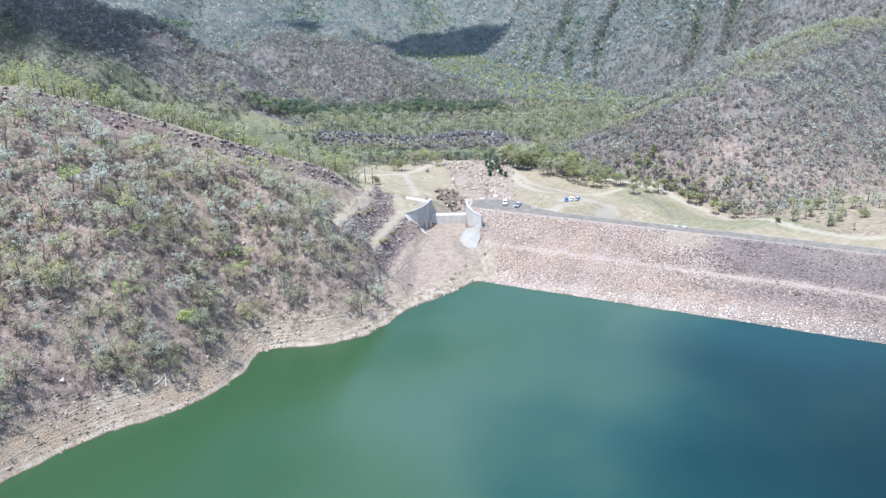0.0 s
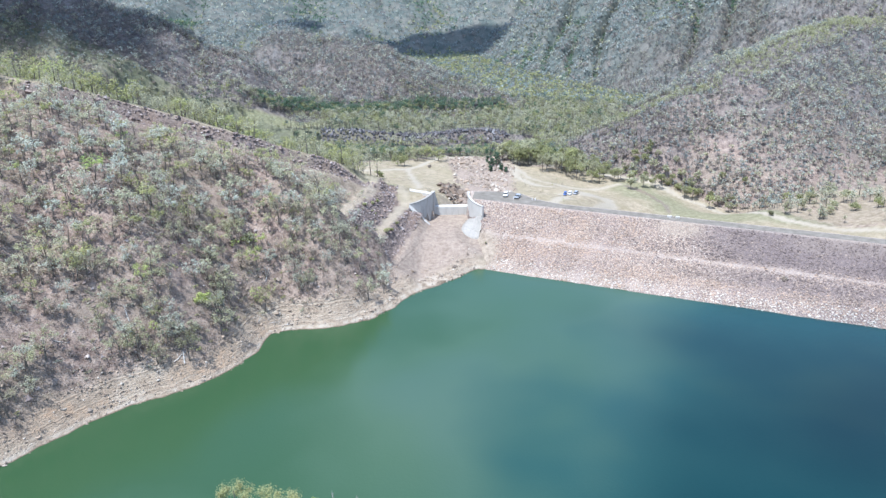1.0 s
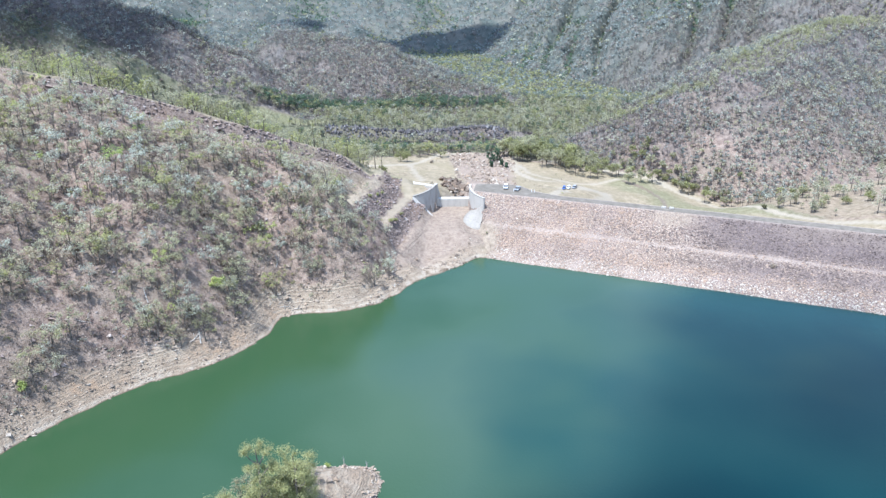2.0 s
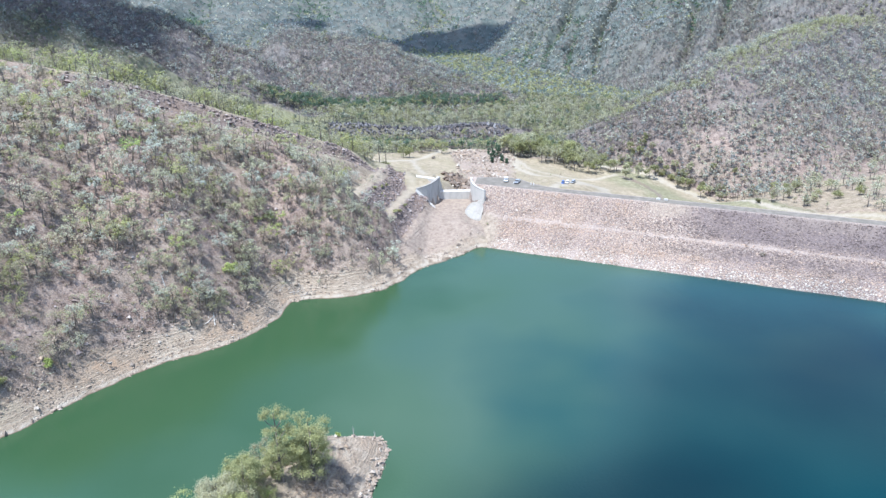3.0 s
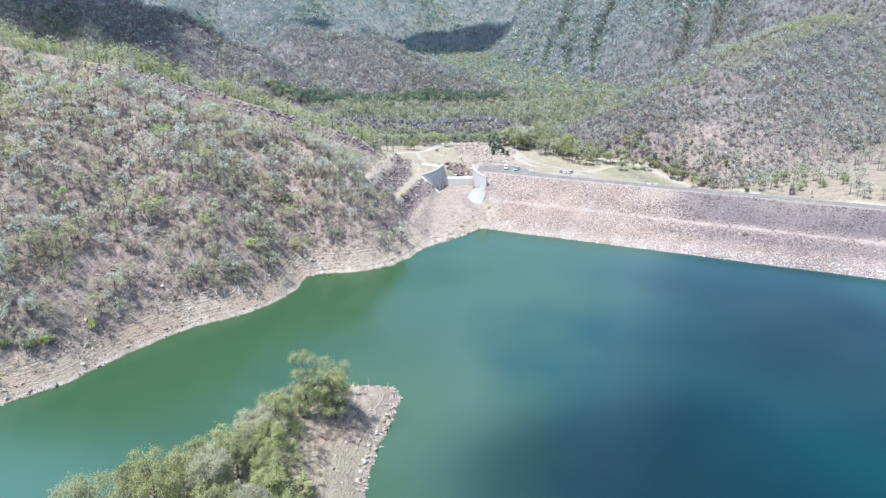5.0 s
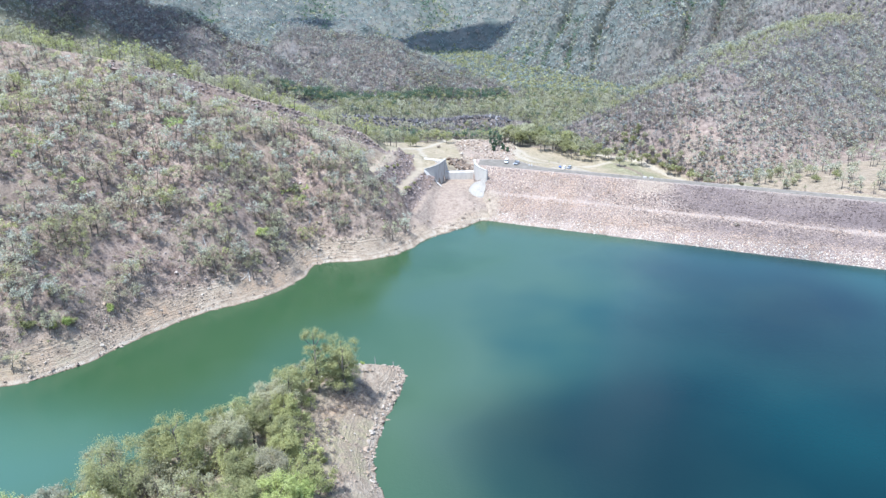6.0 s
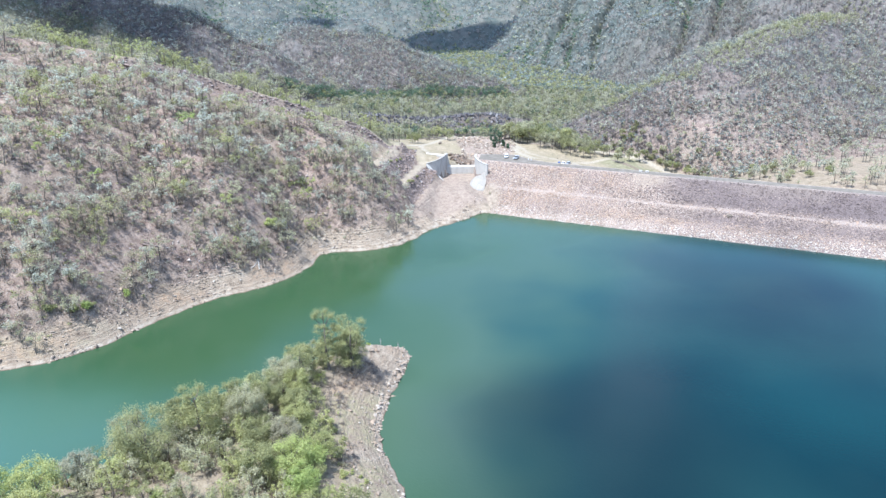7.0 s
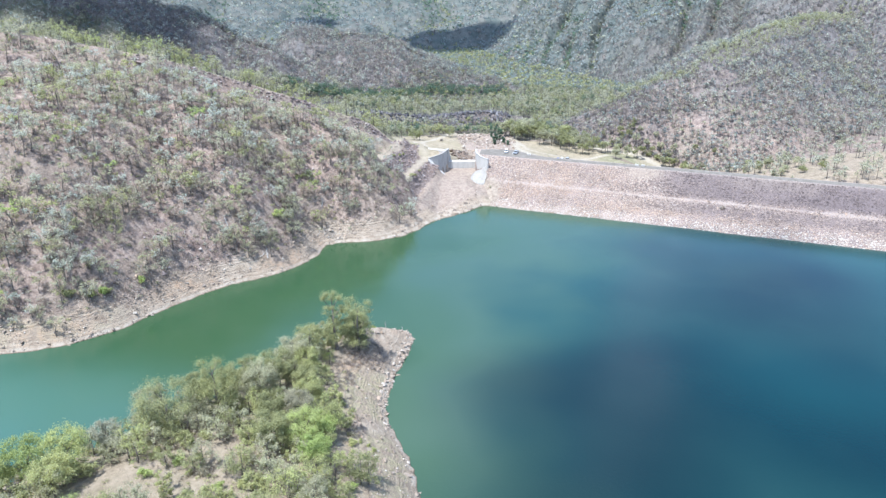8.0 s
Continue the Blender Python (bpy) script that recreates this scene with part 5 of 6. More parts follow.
# ---- loose stone ----
def stones(name, label, x, y, z, sizes, material, tint, seed, flat=0.7):
    """Many angular stones as one mesh."""
    rng = np.random.default_rng(seed)
    n = len(x)
    base = np.array([(1, 0, 0), (-1, 0, 0), (0, 1, 0), (0, -1, 0), (0, 0, 1), (0, 0, -1)], float)
    face = np.array([(0, 2, 4), (2, 1, 4), (1, 3, 4), (3, 0, 4), (2, 0, 5), (1, 2, 5), (3, 1, 5), (0, 3, 5)])
    v = base[None] * rng.uniform(0.7, 1.3, (n, 6, 1)) + rng.normal(0, 0.22, (n, 6, 3))
    v *= rng.uniform(0.7, 1.25, (n, 1, 3)) * np.array([1, 1, flat])
    a = rng.uniform(0, 2 * np.pi, n)
    t = rng.uniform(-0.5, 0.5, n)
    c, s = np.cos(t)[:, None], np.sin(t)[:, None]
    vx, vz = v[:, :, 0] * c - v[:, :, 2] * s, v[:, :, 0] * s + v[:, :, 2] * c
    c, s = np.cos(a)[:, None], np.sin(a)[:, None]
    v = np.stack([vx * c - v[:, :, 1] * s, vx * s + v[:, :, 1] * c, vz], -1) * sizes[:, None, None]
    v += np.stack([x, y, z], -1)[:, None]
    f = (face[None] + (np.arange(n) * 6)[:, None, None]).reshape(-1, 3)
    me = mesh_of(name, v.reshape(-1, 3), f, [material], tint=np.repeat(tint, 6))
    return tagged(new(name, me), label, "stones", kind="stuff")


rng = np.random.default_rng(55)
s, u = rng.uniform(-16, 200, 42000), rng.uniform(0.1, 35.9, 42000)
keep = (np.abs(u - 20.2) > 1.3) | (rng.uniform(0, 1, 42000) < 0.35)
keep &= (s > 60) * (rng.uniform(0, 1, 42000) < 0.8) | (s <= 60)
s, u = s[keep], u[keep]
x, y = DAM_A.x + s * DAM_S.x + u * DAM_U.x, DAM_A.y + s * DAM_S.y + u * DAM_U.y
clear = x > np.interp(y, [240, 255, 265, 272, 280, 290, 312], [11.5, 12.5, 13.5, 16.6, 13.3, 11.6, 11.6])
x, y, s, u = x[clear], y[clear], s[clear], u[clear]
patch = fbm(x, y, 30, 3, 151)
rough_edge = fbm(x, y, 9, 3, 83)
bare = np.maximum(step(9, 1, s + 3 + (u - 4) * 0.35 + rough_edge * 7) * step(26, 18, u), np.maximum(step(9, 4, np.hypot((s - 66) * 0.8, (u - 34) * 1.6) + rough_edge * 4), step(12, 6, np.hypot((s - 124) * 0.6, (u - 33.5) * 1.8) + rough_edge * 6) * 0.4))
some = rng.uniform(0, 1, len(s)) > bare * 0.95
x, y, s, u, patch = x[some], y[some], s[some], u[some], patch[some]
size = np.minimum(np.exp(rng.normal(-1.45, 0.42, len(s))), 0.5)
east = step(45, 100, s + patch * 25)
rusty = step(0.05, 0.3, fbm(x, y, 16, 2, 89)) * step(5, 9, u) * step(120, 80, s) * 0.6
tone = rng.beta(1.3, 1.3, len(s))
tone = np.clip(tone + (0.62 - tone) * rusty - step(0.0, 0.35, fbm(x * 0.25, u * 1.6, 14, 3, 87)) * step(22, 25, u) * step(35, 31, u) * 0.25
               + step(9, 3, u + patch * 3) * (0.25 + 0.25 * east) - east * (0.6 * step(20, 24, u) + 0.45 * step(8, 13, u) * step(20, 17, u)), 0, 1)
stones("riprap", "pinkish grey and white angular riprap on the dam face", x, y, dam_height(x, y) + size * 0.12, size, M_RIPRAP, tone, 56)

x, y = scatter(-160, 12, 95, 262, 0.55, lambda x, y: 0.95 * (shore_distance(x, y) > -0.6) * step(16, 3, shore_distance(x, y)) * np.clip(0.5 + fbm(x, y, 11, 3, 153), 0, 1), 157)
size = np.exp(rng.normal(-1.65, 0.5, len(x)))
stones("shore_stones", "pale broken stones along the lake shore", x, y, height(x, y) + size * 0.15, size, M_SHORE_STONE, rng.uniform(0, 1, len(x)), 158)
x, y = scatter(-60, -10, 20, 119, 0.52, lambda x, y: (point_distance(x, y) > -0.5) * (step(2.6, 0.6, point_distance(x, y)) * step(40, 100, y) * 0.95 + 0.10 * step(16, 6, point_distance(x, y))), 159)
size = np.exp(rng.normal(-1.35, 0.4, len(x))) * np.where(y > 85, 1.15, 1.0)
stones("shore_stones", "pale boulders edging the wooded point", x, y, height(x, y) + size * 0.2, size, M_SHORE_STONE, rng.uniform(0.25, 1.0, len(x)), 160)

x, y = scatter(-180, -8, 92, 298, 1.5, lambda x, y: np.clip(0.3 + fbm(x, y, 22, 3, 173) * 0.8, 0.06, 0.9) * (shore_distance(x, y) > 7) * (along(x, y, RIDGE)[2] < 0) * ~inside(x, y, APPROACH), 174)
size = np.exp(rng.normal(-1.35, 0.5, len(x)))
stones("hill_rocks", "weathered brown rocks scattered over the dry hill", x, y, height(x, y) + size * 0.1, size, M_DARK_STONE, rng.uniform(0.2, 1, len(x)), 175)

# broken rock of the spillway cut and of the ridge above the track
def on_cut(x, y):
    """The two steep rock faces of the cut above the spillway."""
    c, _, cs = along(x, y, TOE)
    return ((c < 6.3) & (y < 278.0 + 0.36 * (-6.2 - x)) | (c > 11.3) & (c < 18.5) & (y < 298)) & (cs < 0) & (y > 238)


x, y = scatter(-52, -6, 228, 303, 0.72, lambda x, y: 0.92 * on_cut(x, y), 161)
size = np.exp(rng.normal(-1.05, 0.4, len(x)))
stones("cut_rock", "dark purplish broken rock on the spillway cut", x, y, height(x, y) + size * 0.1, size, M_DARK_STONE, rng.uniform(0, 1, len(x)), 162)
x, y = scatter(-142, -22, 235, 300, 0.85, lambda x, y: (along(x, y, RIDGE)[0] < 5.4) * (along(x, y, RIDGE)[0] > 0.8) * (along(x, y, RIDGE)[2] < 0) * np.clip(0.7 + fbm(x, y, 16, 2, 163), 0, 1), 164)
size = np.exp(rng.normal(-0.7, 0.4, len(x)))
stones("cut_rock", "dark broken rock in the bank above the hill track", x, y, height(x, y) + size * 0.1, size, M_DARK_STONE, rng.uniform(0, 1, len(x)), 165)
x, y = scatter(-20, 60, 303, 505, 1.4, lambda x, y: (along(x, y, CHANNEL)[0] < along(x, y, CHANNEL)[1][1] + 4) * np.clip(0.45 + fbm(x, y, 14, 3, 166) * 1.2, 0, 1), 167)
size = np.minimum(np.exp(rng.normal(-0.5, 0.5, len(x))) * np.where(y < 370, 1.3, 1.0), 1.9)
stones("channel_boulders", "pale boulders in the rocky channel below the spillway", x, y, height(x, y) + size * 0.2, size, M_SHORE_STONE, rng.uniform(0.1, 1, len(x)), 168)
x, y = scatter(-4, 16, 340, 398, 1.7, lambda x, y: 0.9 * (np.hypot((x - 4) / 6, (y - 368) / 26) + fbm(x, y, 8, 2, 176) * 0.4 < 1), 177)
size = np.minimum(np.exp(rng.normal(-0.05, 0.45, len(x))), 2.0)
stones("channel_outcrop", "brown broken rock outcrop at the side of the channel", x, y, height(x, y) + size * 0.45, size, M_BROWN_STONE, rng.uniform(0, 1, len(x)), 178, 0.8)
x, y = scatter(-95, 62, 528, 592, 1.25, lambda x, y: 0.9 * on_cliff(x, y), 169)
size = np.minimum(np.exp(rng.normal(-0.2, 0.35, len(x))), 1.3)
stones("cliff_rock", "dark weathered rock of the river bank", x, y, height(x, y) + size * 0.3, size, M_CLIFF_STONE, rng.uniform(0, 1, len(x)), 170, 1.5)


# ---- single plants ----
def one_plant(name, x, y, kind, tint, size, label, category, group=""):
    p = plant(name, *kind, tint, label, category, group)
    p.matrix_basis = upright(x, y, max(ground_at(x, y), float(dam_height(np.array([x]), np.array([y]))[0])), RNG.uniform(0, 6.28), size)
    return p


for x, y, tall in [(-30, 459, 8.5), (-26, 462, 8), (-18, 485, 10), (-12, 493, 10), (-4, 485, 10), (-56, 452, 7.5), (-62, 446, 7), (-38, 408, 5)]:
    one_plant("gum_tree", x, y, gum(RNG, tall, tall * 0.85, 18, 70, 0.6, 0.03, 4, 0.2, 5, 0.8), RNG.choice([0.34, 0.64, 0.7, 0.74]), 1, "small olive gum standing in the dry clearing", "tree", "trees in the clearing")
one_plant("bush", -10, 460, shrub(RNG, 4.0, 2.0, 8, 60, 0.4), 0.5, 1, "dark brown bush on the dry grass", "bush")
for x, y, tall, tint in [(31, 470, 13, 0.945), (36, 476, 9, 0.945), (30, 451, 4.5, 0.945), (37, 454, 5.5, 0.95), (40, 451, 3.5, 0.95)]:
    one_plant("pine_tree", x, y, gum(RNG, tall, tall * 0.46, 26, 80, 0.6, 0.01, 3, 0.0, 5, 0.5, 0.9), tint, 1, "dark green dense conifer beside the channel", "tree", "dark trees by the channel")
row = [(59, 476), (65, 461), (80, 457), (86, 451), (95, 447), (100, 447), (117, 434), (126, 439), (110, 450), (51, 473), (74, 462), (54, 484), (62, 482), (70, 474), (77, 470), (84, 465),
       (91, 460), (98, 457), (104, 455), (113, 450), (120, 449), (46, 486), (66, 490), (88, 474), (100, 468), (134, 440), (47, 478)]
for x, y in row:
    tall = RNG.uniform(10, 14) * (1.0 if x < 105 else 0.8)
    one_plant("gum_tree", x, y, gum(RNG, tall, tall * RNG.uniform(0.55, 0.72), 18, 60, 0.6, 0.04, 5, 0.36, up=0.8), RNG.choice([0.3, 0.34, 0.62, 0.65, 0.68]), 1, "tall olive-green gum with bare trunk in the park", "tree", "park trees below the dam")
for x, y, wide, tall, tint in [(144, 444, 7, 6, 0.64), (149, 441, 7, 5, 0.66), (154, 438, 8, 6, 0.63), (160, 434, 7, 6, 0.66), (166, 430, 6, 5, 0.64), (173, 424, 5, 4, 0.3), (176, 366, 4, 3.5, 0.6), (183, 365, 6, 9, 0.36),
                               (195, 371, 6, 8, 0.34), (199, 355, 6.5, 7, 0.2), (205, 362, 6, 6, 0.34), (219, 362, 7, 6, 0.62), (228, 358, 6, 7, 0.66), (188, 376, 5, 5, 0.5), (212, 372, 6, 6, 0.34), (236, 372, 6, 6, 0.3)]:
    one_plant("wattle", x, y, shrub(RNG, wide, tall, 12, 70, 0.5), tint, 1, "bushy %s wattle at the foot of the hill" % ("dark green" if tint > 0.58 else "grey-green"), "tree", "wattles along the track")
one_plant("bush", 114.7, 218.6, shrub(RNG, 2.6, 1.3, 7, 60, 0.3), 0.47, 1.25, "lone olive-brown bush on the riprap", "bush")
one_plant("bush", 16.0, 260.5, shrub(RNG, 1.4, 1.2, 5, 50, 0.25), 0.6, 1, "small dark bush beside the concrete apron", "bush")
one_plant("bush", -28.4, 114.0, shrub(RNG, 1.8, 1.7, 6, 60, 0.25), 0.9, 1, "small bright green bush on the bare point", "bush")
for x, y in [(-25.2, 49.6), (-23.4, 49.2), (-26.3, 48.6), (-22.4, 48.2), (-24.4, 44.0)]:
    one_plant("bush", x, y, shrub(RNG, 1.5, 0.9, 5, 50, 0.22), 0.84, 1, "low yellow-green bush on the bare shore", "bush", "low bushes on the shore")
one_plant("gum_tree", -61, 225.5, gum(RNG, 8.5, 5.5, 9, 70, 0.4, 0.02, 4, 0.62), 0.05, 1, "gum with dark fire-blackened trunk and pale crown", "tree")
for x, y, size, tint in [(-109, 139, 1.3, 0.88), (-125, 122, 1.7, 0.64), (-117, 127.5, 1.5, 0.9), (-120, 125, 1.3, 0.84), (-116, 129, 1.2, 0.62), (-65, 216, 1.5, 0.87), (-72, 186, 1.9, 0.86), (-69, 190, 1.4, 0.8)]:
    one_plant("bush", x, y, shrub(RNG, 2.6, 2.2, 8, 90, 0.3), tint, size, "dense green bush at the edge of the bank", "bush", "green bushes along the bank")


for x, y in [(-27, 272), (-28.5, 268), (-21, 254), (-22.5, 251), (-19, 262), (-31, 262)]:
    one_plant("bush", x, y, shrub(RNG, 2.2, 1.8, 7, 60, 0.28), RNG.choice([0.72, 0.78, 0.66]), 1, "yellow-green bush on a bench of the rock cut", "bush", "bushes on the cut benches")


def dead_wood(x, y, turn, long, label):
    """A bleached trunk lying on the slope, with a few broken branches."""
    rng = np.random.default_rng(int(abs(x) * 10))
    c, s = math.cos(turn), math.sin(turn)
    line = [(x + c * long * k, y + s * long * k) for k in (0, 0.35, 0.7, 1.0)]
    path = [(px - x, py - y, ground_at(px, py) + 0.16) for px, py in line]
    pieces = [tube(path, [0.2, 0.17, 0.12, 0.05], 6)]
    for k in range(4):
        a = np.array(path[1 + k % 2]) * rng.uniform(0.8, 1.2) + (0, 0, 0.05)
        b = a + np.array([c, s, 0]) * rng.uniform(0.3, 1.0) + np.array([-s, c, 0]) * rng.choice([-1, 1]) * rng.uniform(0.6, 1.4) + (0, 0, rng.uniform(0.2, 0.9))
        pieces.append(tube([a, (a + b) / 2 + (0, 0, 0.12), b], [0.08, 0.06, 0.02], 4))
    ob = tagged(new("fallen_log", mesh_of("fallen_log", *join(pieces), [M_BARK_PALE])), label, "log", "fallen logs")
    ob.matrix_basis = pose(x, y, 0)


for x, y, turn, long in [(-56.5, 198.4, 0.5, 4.5), (-59.5, 197.0, 1.3, 3.5), (-52.0, 199.6, 0.1, 3.0), (-76, 168.5, 1.0, 3.5), (-73.5, 169.5, 1.9, 3.0), (-58.5, 208, 1.4, 3.5), (-135, 134, 1.0, 5.0), (-131, 141, 2.4, 3.5),
                         (-103, 160, 0.4, 3.5), (-20, 216.5, 0.7, 2.5), (-88, 172, 2.2, 3.0)]:
    dead_wood(x, y, turn, long, "bleached fallen log on the dry bank")
for x, y, tall in [(-24.9, 115.4, 3.6), (-19.8, 115.6, 2.2), (-58.5, 209, 4.5)]:
    wood = join([tube([(0, 0, -0.4), (0.05, 0, tall * 0.5), (-0.05, 0.05, tall)], [0.11, 0.08, 0.02], 5), tube([(0.04, 0, tall * 0.45), (0.35, 0.1, tall * 0.8)], [0.04, 0.012], 4),
                 tube([(0, 0, tall * 0.6), (-0.3, 0.05, tall * 0.85)], [0.035, 0.01], 4)])
    stem = tagged(new("dead_sapling", mesh_of("dead_sapling", *wood, [M_BARK_PALE])), "bleached dead sapling on bare ground near the water", "dead tree", "dead saplings")
    stem.matrix_basis = upright(x, y, ground_at(x, y), 0.3, 1)


# ---- cars and road furniture ----
M_WHITE = paint_material("white_car_paint", (0.80, 0.80, 0.79), 0.25)
M_BLUE = paint_material("blue_car_paint", (0.06, 0.13, 0.36), 0.25)
M_GREYCAR = paint_material("silver_car_paint", (0.45, 0.47, 0.50), 0.3, 0.4)
M_GLASS = paint_material("dark_window_glass", (0.015, 0.018, 0.02), 0.05)
M_TYRE = paint_material("tyre_rubber", (0.02, 0.02, 0.02), 0.85)
M_LAMP = paint_material("lamp_glass", (0.6, 0.58, 0.55), 0.1)
M_RED = paint_material("tail_lamp_red", (0.35, 0.02, 0.02), 0.2)
M_POST = paint_material("white_post", (0.75, 0.75, 0.73), 0.5)


def loft(bm, rings):
    rows = [[bm.verts.new(p) for p in r] for r in rings]
    for a, b in zip(rows, rows[1:]):
        n = len(a)
        for k in range(n):
            bm.faces.new((a[k], a[(k + 1) % n], b[(k + 1) % n], b[k]))
    bm.faces.new(rows[0][::-1])
    bm.faces.new(rows[-1])
    bmesh.ops.recalc_face_normals(bm, faces=bm.faces)


def car(x, y, z, turn, paint, label, tray=False):
    root = tagged(new("car"), label, "car", "parked cars")
    bm = bmesh.new()
    block(bm, -0.89, 0.89, -2.25, 2.25, 0.32, 0.95, 0.12)
    body = part("body", bm, paint, root, smooth=False)
    bm = bmesh.new()
    y0, y1 = (-0.3, 1.15) if tray else (-1.95, 1.1)
    loft(bm, [[(-0.84, y0, 0.94), (0.84, y0, 0.94), (0.84, y1, 0.94), (-0.84, y1, 0.94)],
              [(-0.68, y0 + 0.25, 1.52), (0.68, y0 + 0.25, 1.52), (0.68, y1 - 0.6, 1.52), (-0.68, y1 - 0.6, 1.52)]])
    part("windows", bm, M_GLASS, root, "dark glass")
    bm = bmesh.new()
    block(bm, -0.70, 0.70, y0 + 0.2, y1 - 0.55, 1.50, 1.60, 0.04)
    part("roof", bm, paint, root)
    if tray:
        bm = bmesh.new()
        for a, b, c, d in ((-0.88, -0.80, -2.2, -0.4), (0.80, 0.88, -2.2, -0.4), (-0.88, 0.88, -2.25, -2.17)):
            block(bm, a, b, c, d, 0.9, 1.25)
        part("tray", bm, paint, root)
    for sx in (-1, 1):
        for wy in (-1.4, 1.4):
            bm = bmesh.new()
            bmesh.ops.create_cone(bm, cap_ends=True, segments=14, radius1=0.36, radius2=0.36, depth=0.24, matrix=pose(sx * 0.80, wy, 0.36, 0, 90, 0))
            wheel = part("wheel", bm, M_TYRE, root)
            bm = bmesh.new()
            bmesh.ops.create_cone(bm, cap_ends=True, segments=10, radius1=0.20, radius2=0.17, depth=0.05, matrix=pose(sx * 0.93, wy, 0.36, 0, 90 * sx, 0))
            part("rim", bm, M_LAMP, wheel, "pale metal rim")
        for wy, length in ((0.35, 0.95), (-0.7, 0.9)):
            bm = bmesh.new()
            block(bm, sx * 0.885 - 0.012, sx * 0.885 + 0.012, wy - length / 2, wy + length / 2, 0.42, 0.93, 0.01)
            door = part("door", bm, paint, body)
        bm = bmesh.new()
        block(bm, sx * 0.65 - 0.16, sx * 0.65 + 0.16, 2.2, 2.28, 0.66, 0.82)
        part("headlight", bm, M_LAMP, body, "clear glass headlight")
        bm = bmesh.new()
        block(bm, sx * 0.68 - 0.13, sx * 0.68 + 0.13, -2.28, -2.2, 0.66, 0.84)
        part("tail_light", bm, M_RED, body, "red tail light")
        bm = bmesh.new()
        block(bm, sx * 0.98 - 0.09, sx * 0.98 + 0.09, 0.85, 0.97, 0.95, 1.08, 0.03)
        part("mirror", bm, paint, body)
    for wy in (2.27, -2.27):
        bm = bmesh.new()
        block(bm, -0.85, 0.85, wy - 0.06, wy + 0.06, 0.34, 0.55, 0.04)
        part("bumper", bm, M_TYRE, body, "dark plastic bumper")
    root.matrix_basis = pose(x, y, z, 0, 0, turn)
    return root


car(26.0, 290.3, CREST + 0.07, 172, M_WHITE, "white station wagon parked on the asphalt")
car(30.8, 287.1, CREST + 0.07, 160, M_GREYCAR, "silver utility car parked on the asphalt", True)
for x, y, turn, paint, text in [(67.6, 385.0, 165, M_BLUE, "dark blue car parked on dry grass"), (70.4, 386.0, 160, M_WHITE, "white car parked on dry grass"),
                                (74.0, 387.6, 150, M_GREYCAR, "silver car parked on dry grass")]:
    car(x, y, ground_at(x, y) + 0.02, turn, paint, text)


def bollard(x, y, z):
    bm = bmesh.new()
    loft(bm, [[(0.12 * math.cos(a), 0.12 * math.sin(a), h) for a in np.arange(8) * math.pi / 4] for h in (0, 1.0)] + [[(0.05 * math.cos(a), 0.05 * math.sin(a), 1.1) for a in np.arange(8) * math.pi / 4]])
    me = bpy.data.meshes.new("bollard")
    bm.to_mesh(me)
    bm.free()
    me.materials.append(M_POST)
    ob = tagged(new("bollard", me), "short pale bollard at the edge of the car park", "bollard", "car park bollards")
    ob.matrix_basis = pose(x, y, z)


for x, y in [(29.0, 285.4), (36.6, 283.8), (37.8, 283.2)]:
    bollard(x, y, CREST + 0.07)
for x, y in [(86.5, 258.0), (89.3, 256.8)]:
    bm = bmesh.new()
    block(bm, -0.8, 0.8, -0.35, 0.35, 0, 0.8, 0.08)
    me = bpy.data.meshes.new("barrier_block")
    bm.to_mesh(me)
    bm.free()
    me.materials.append(M_CONC_PALE)
    ob = tagged(new("barrier_block", me), "white concrete block at the road edge", "barrier", "road edge blocks")
    ob.matrix_basis = pose(x, y, CREST + 0.07, 0, 0, -24)


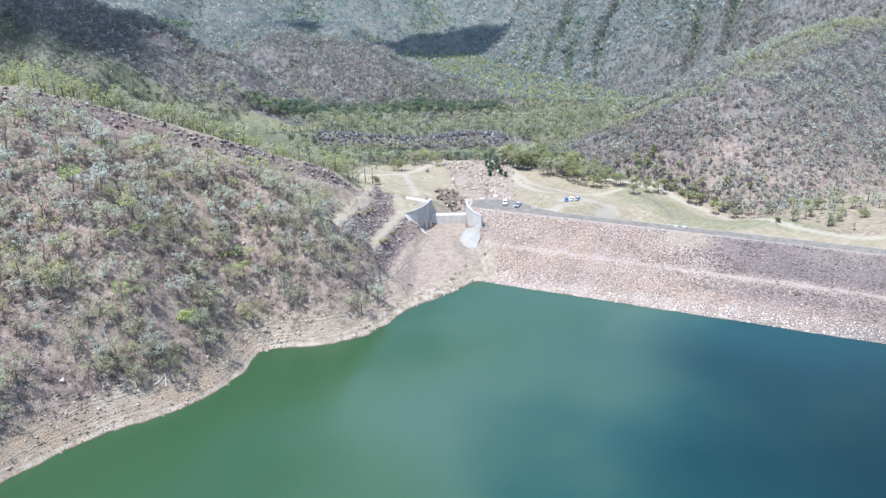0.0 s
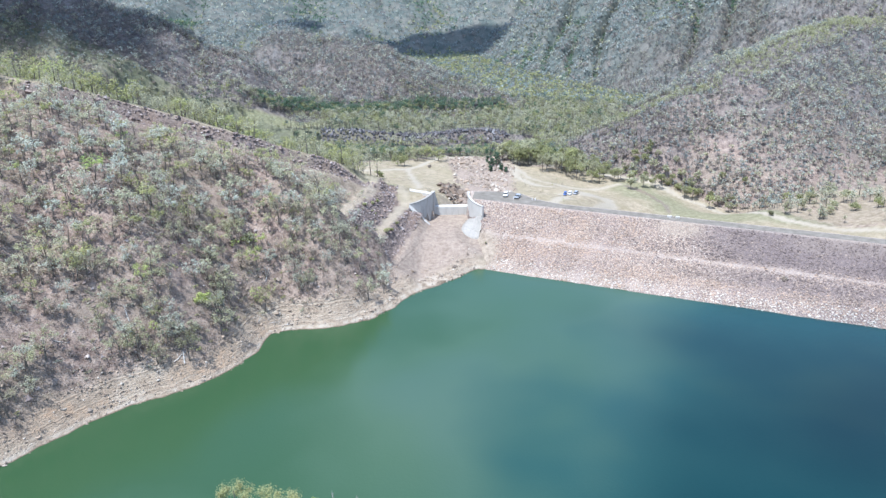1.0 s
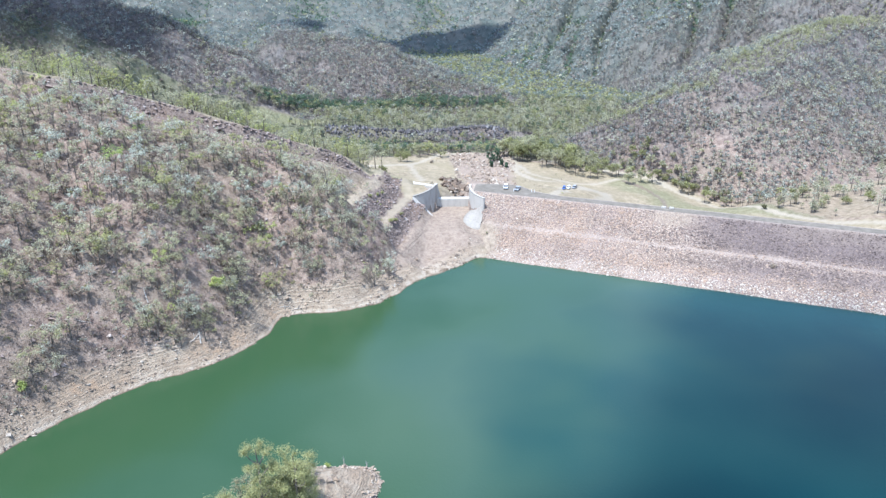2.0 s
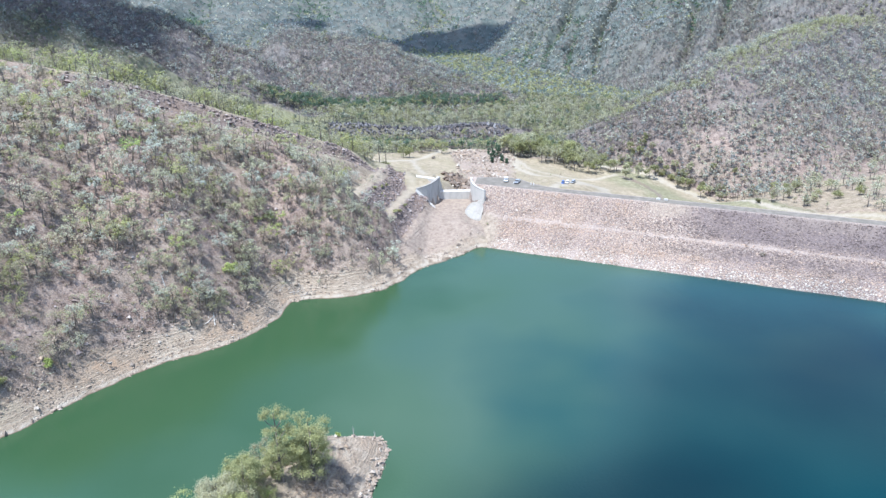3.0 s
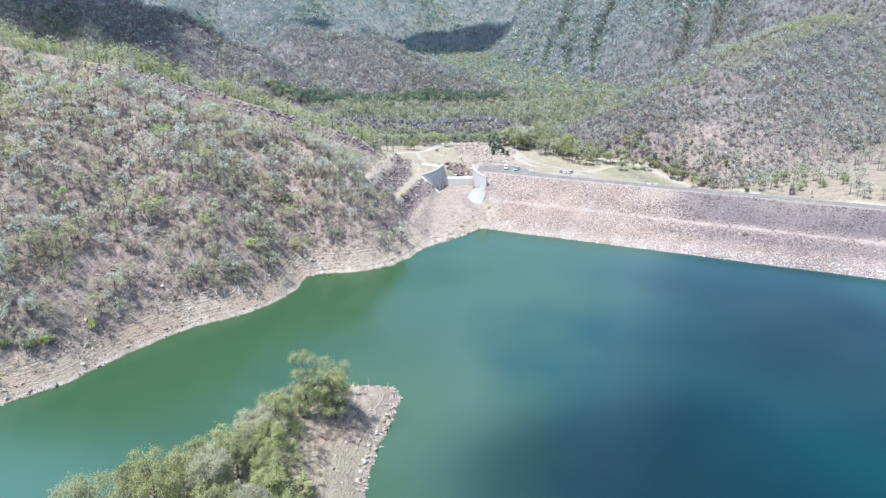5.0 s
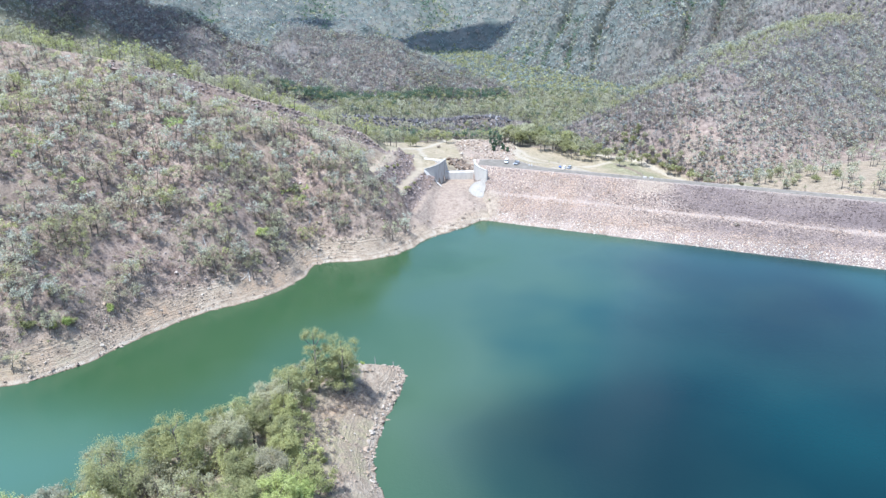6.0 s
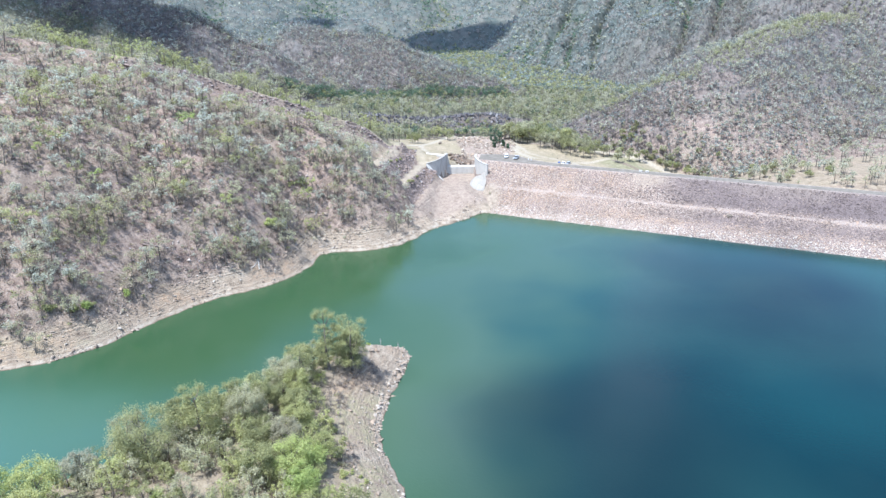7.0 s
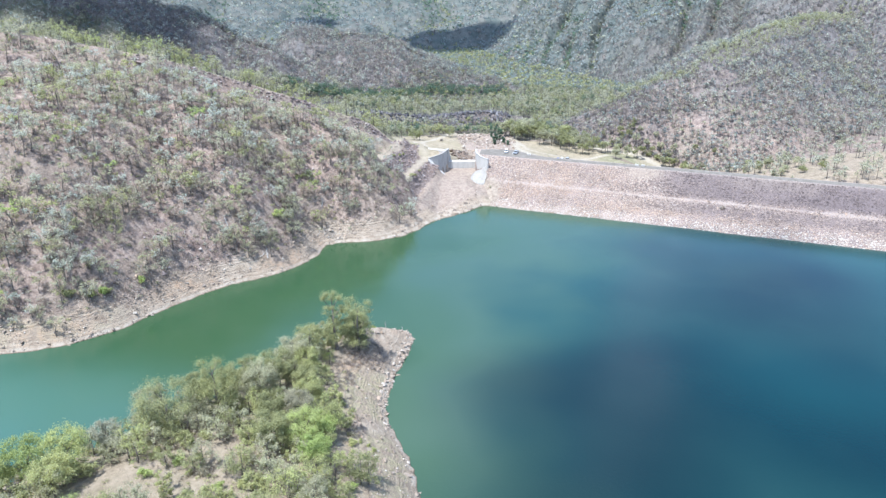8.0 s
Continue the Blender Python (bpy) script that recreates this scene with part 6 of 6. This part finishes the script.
# ---- clouds, high over the hills ----
def cloud_material():
    m, nt, b = shader("cloud", 1.0, 0.0)
    nt.links.new(ramp(nt, grain(nt, place(nt), 0.01, 4), [(0.3, (0.82, 0.83, 0.85)), (0.7, (0.93, 0.93, 0.94))]), b.inputs["Base Color"])
    return m


M_CLOUD = cloud_material()


def thin_cloud_material():
    m = cloud_material()
    m.name = "thin_cloud"
    nt = m.node_tree
    clear = node(nt, "ShaderNodeBsdfTransparent")
    both = node(nt, "ShaderNodeMixShader", {0: 0.19, 1: clear.outputs[0], 2: nt.nodes["Principled BSDF"].outputs[0]})
    nt.links.new(both.outputs[0], nt.nodes["Material Output"].inputs[0])
    return m


M_THIN_CLOUD = thin_cloud_material()


def cloud(x, y, z, long, wide, turn, lumps, seed, material):
    rng = np.random.default_rng(seed)
    bm = bmesh.new()
    for _ in range(lumps):
        a, r = rng.uniform(0, 2 * np.pi), rng.uniform(0, 1) ** 0.6
        size = rng.uniform(0.16, 0.34) * wide * (1.15 - 0.6 * r)
        bmesh.ops.create_icosphere(bm, subdivisions=2, radius=size, matrix=Matrix.LocRotScale((r * long * 0.5 * math.cos(a), r * wide * 0.5 * math.sin(a), rng.uniform(0, 0.2) * size), None, (1.25, 1.0, 0.55)))
    for v in bm.verts:
        v.co += noise.noise_vector(v.co * 0.05) * 6
    me = bpy.data.meshes.new("cloud")
    for f in bm.faces:
        f.smooth = True
    bm.to_mesh(me)
    bm.free()
    me.materials.append(material)
    ob = tagged(new("cloud", me), "white cumulus cloud drifting above the hills", "cloud", kind="structure")
    ob.matrix_basis = pose(x, y, z, 0, 0, turn)


LIFT = 2500 / SUN_TO.z
for x, y, ground_z, long, wide, turn, lumps, seed in [(-385, 625, 70, 290, 230, 20, 44, 1), (5, 1225, 0, 240, 190, 25, 34, 2), (-235, 1240, 20, 130, 70, 60, 16, 3),
                                                      (66, 100, 0, 230, 110, 62, 26, 4), (86, 186, 0, 90, 30, -22, 7, 5)]:
    cloud(x + SUN_TO.x * LIFT, y + SUN_TO.y * LIFT, ground_z + SUN_TO.z * LIFT, long, wide, turn, lumps, seed, M_THIN_CLOUD if y < 300 else M_CLOUD)
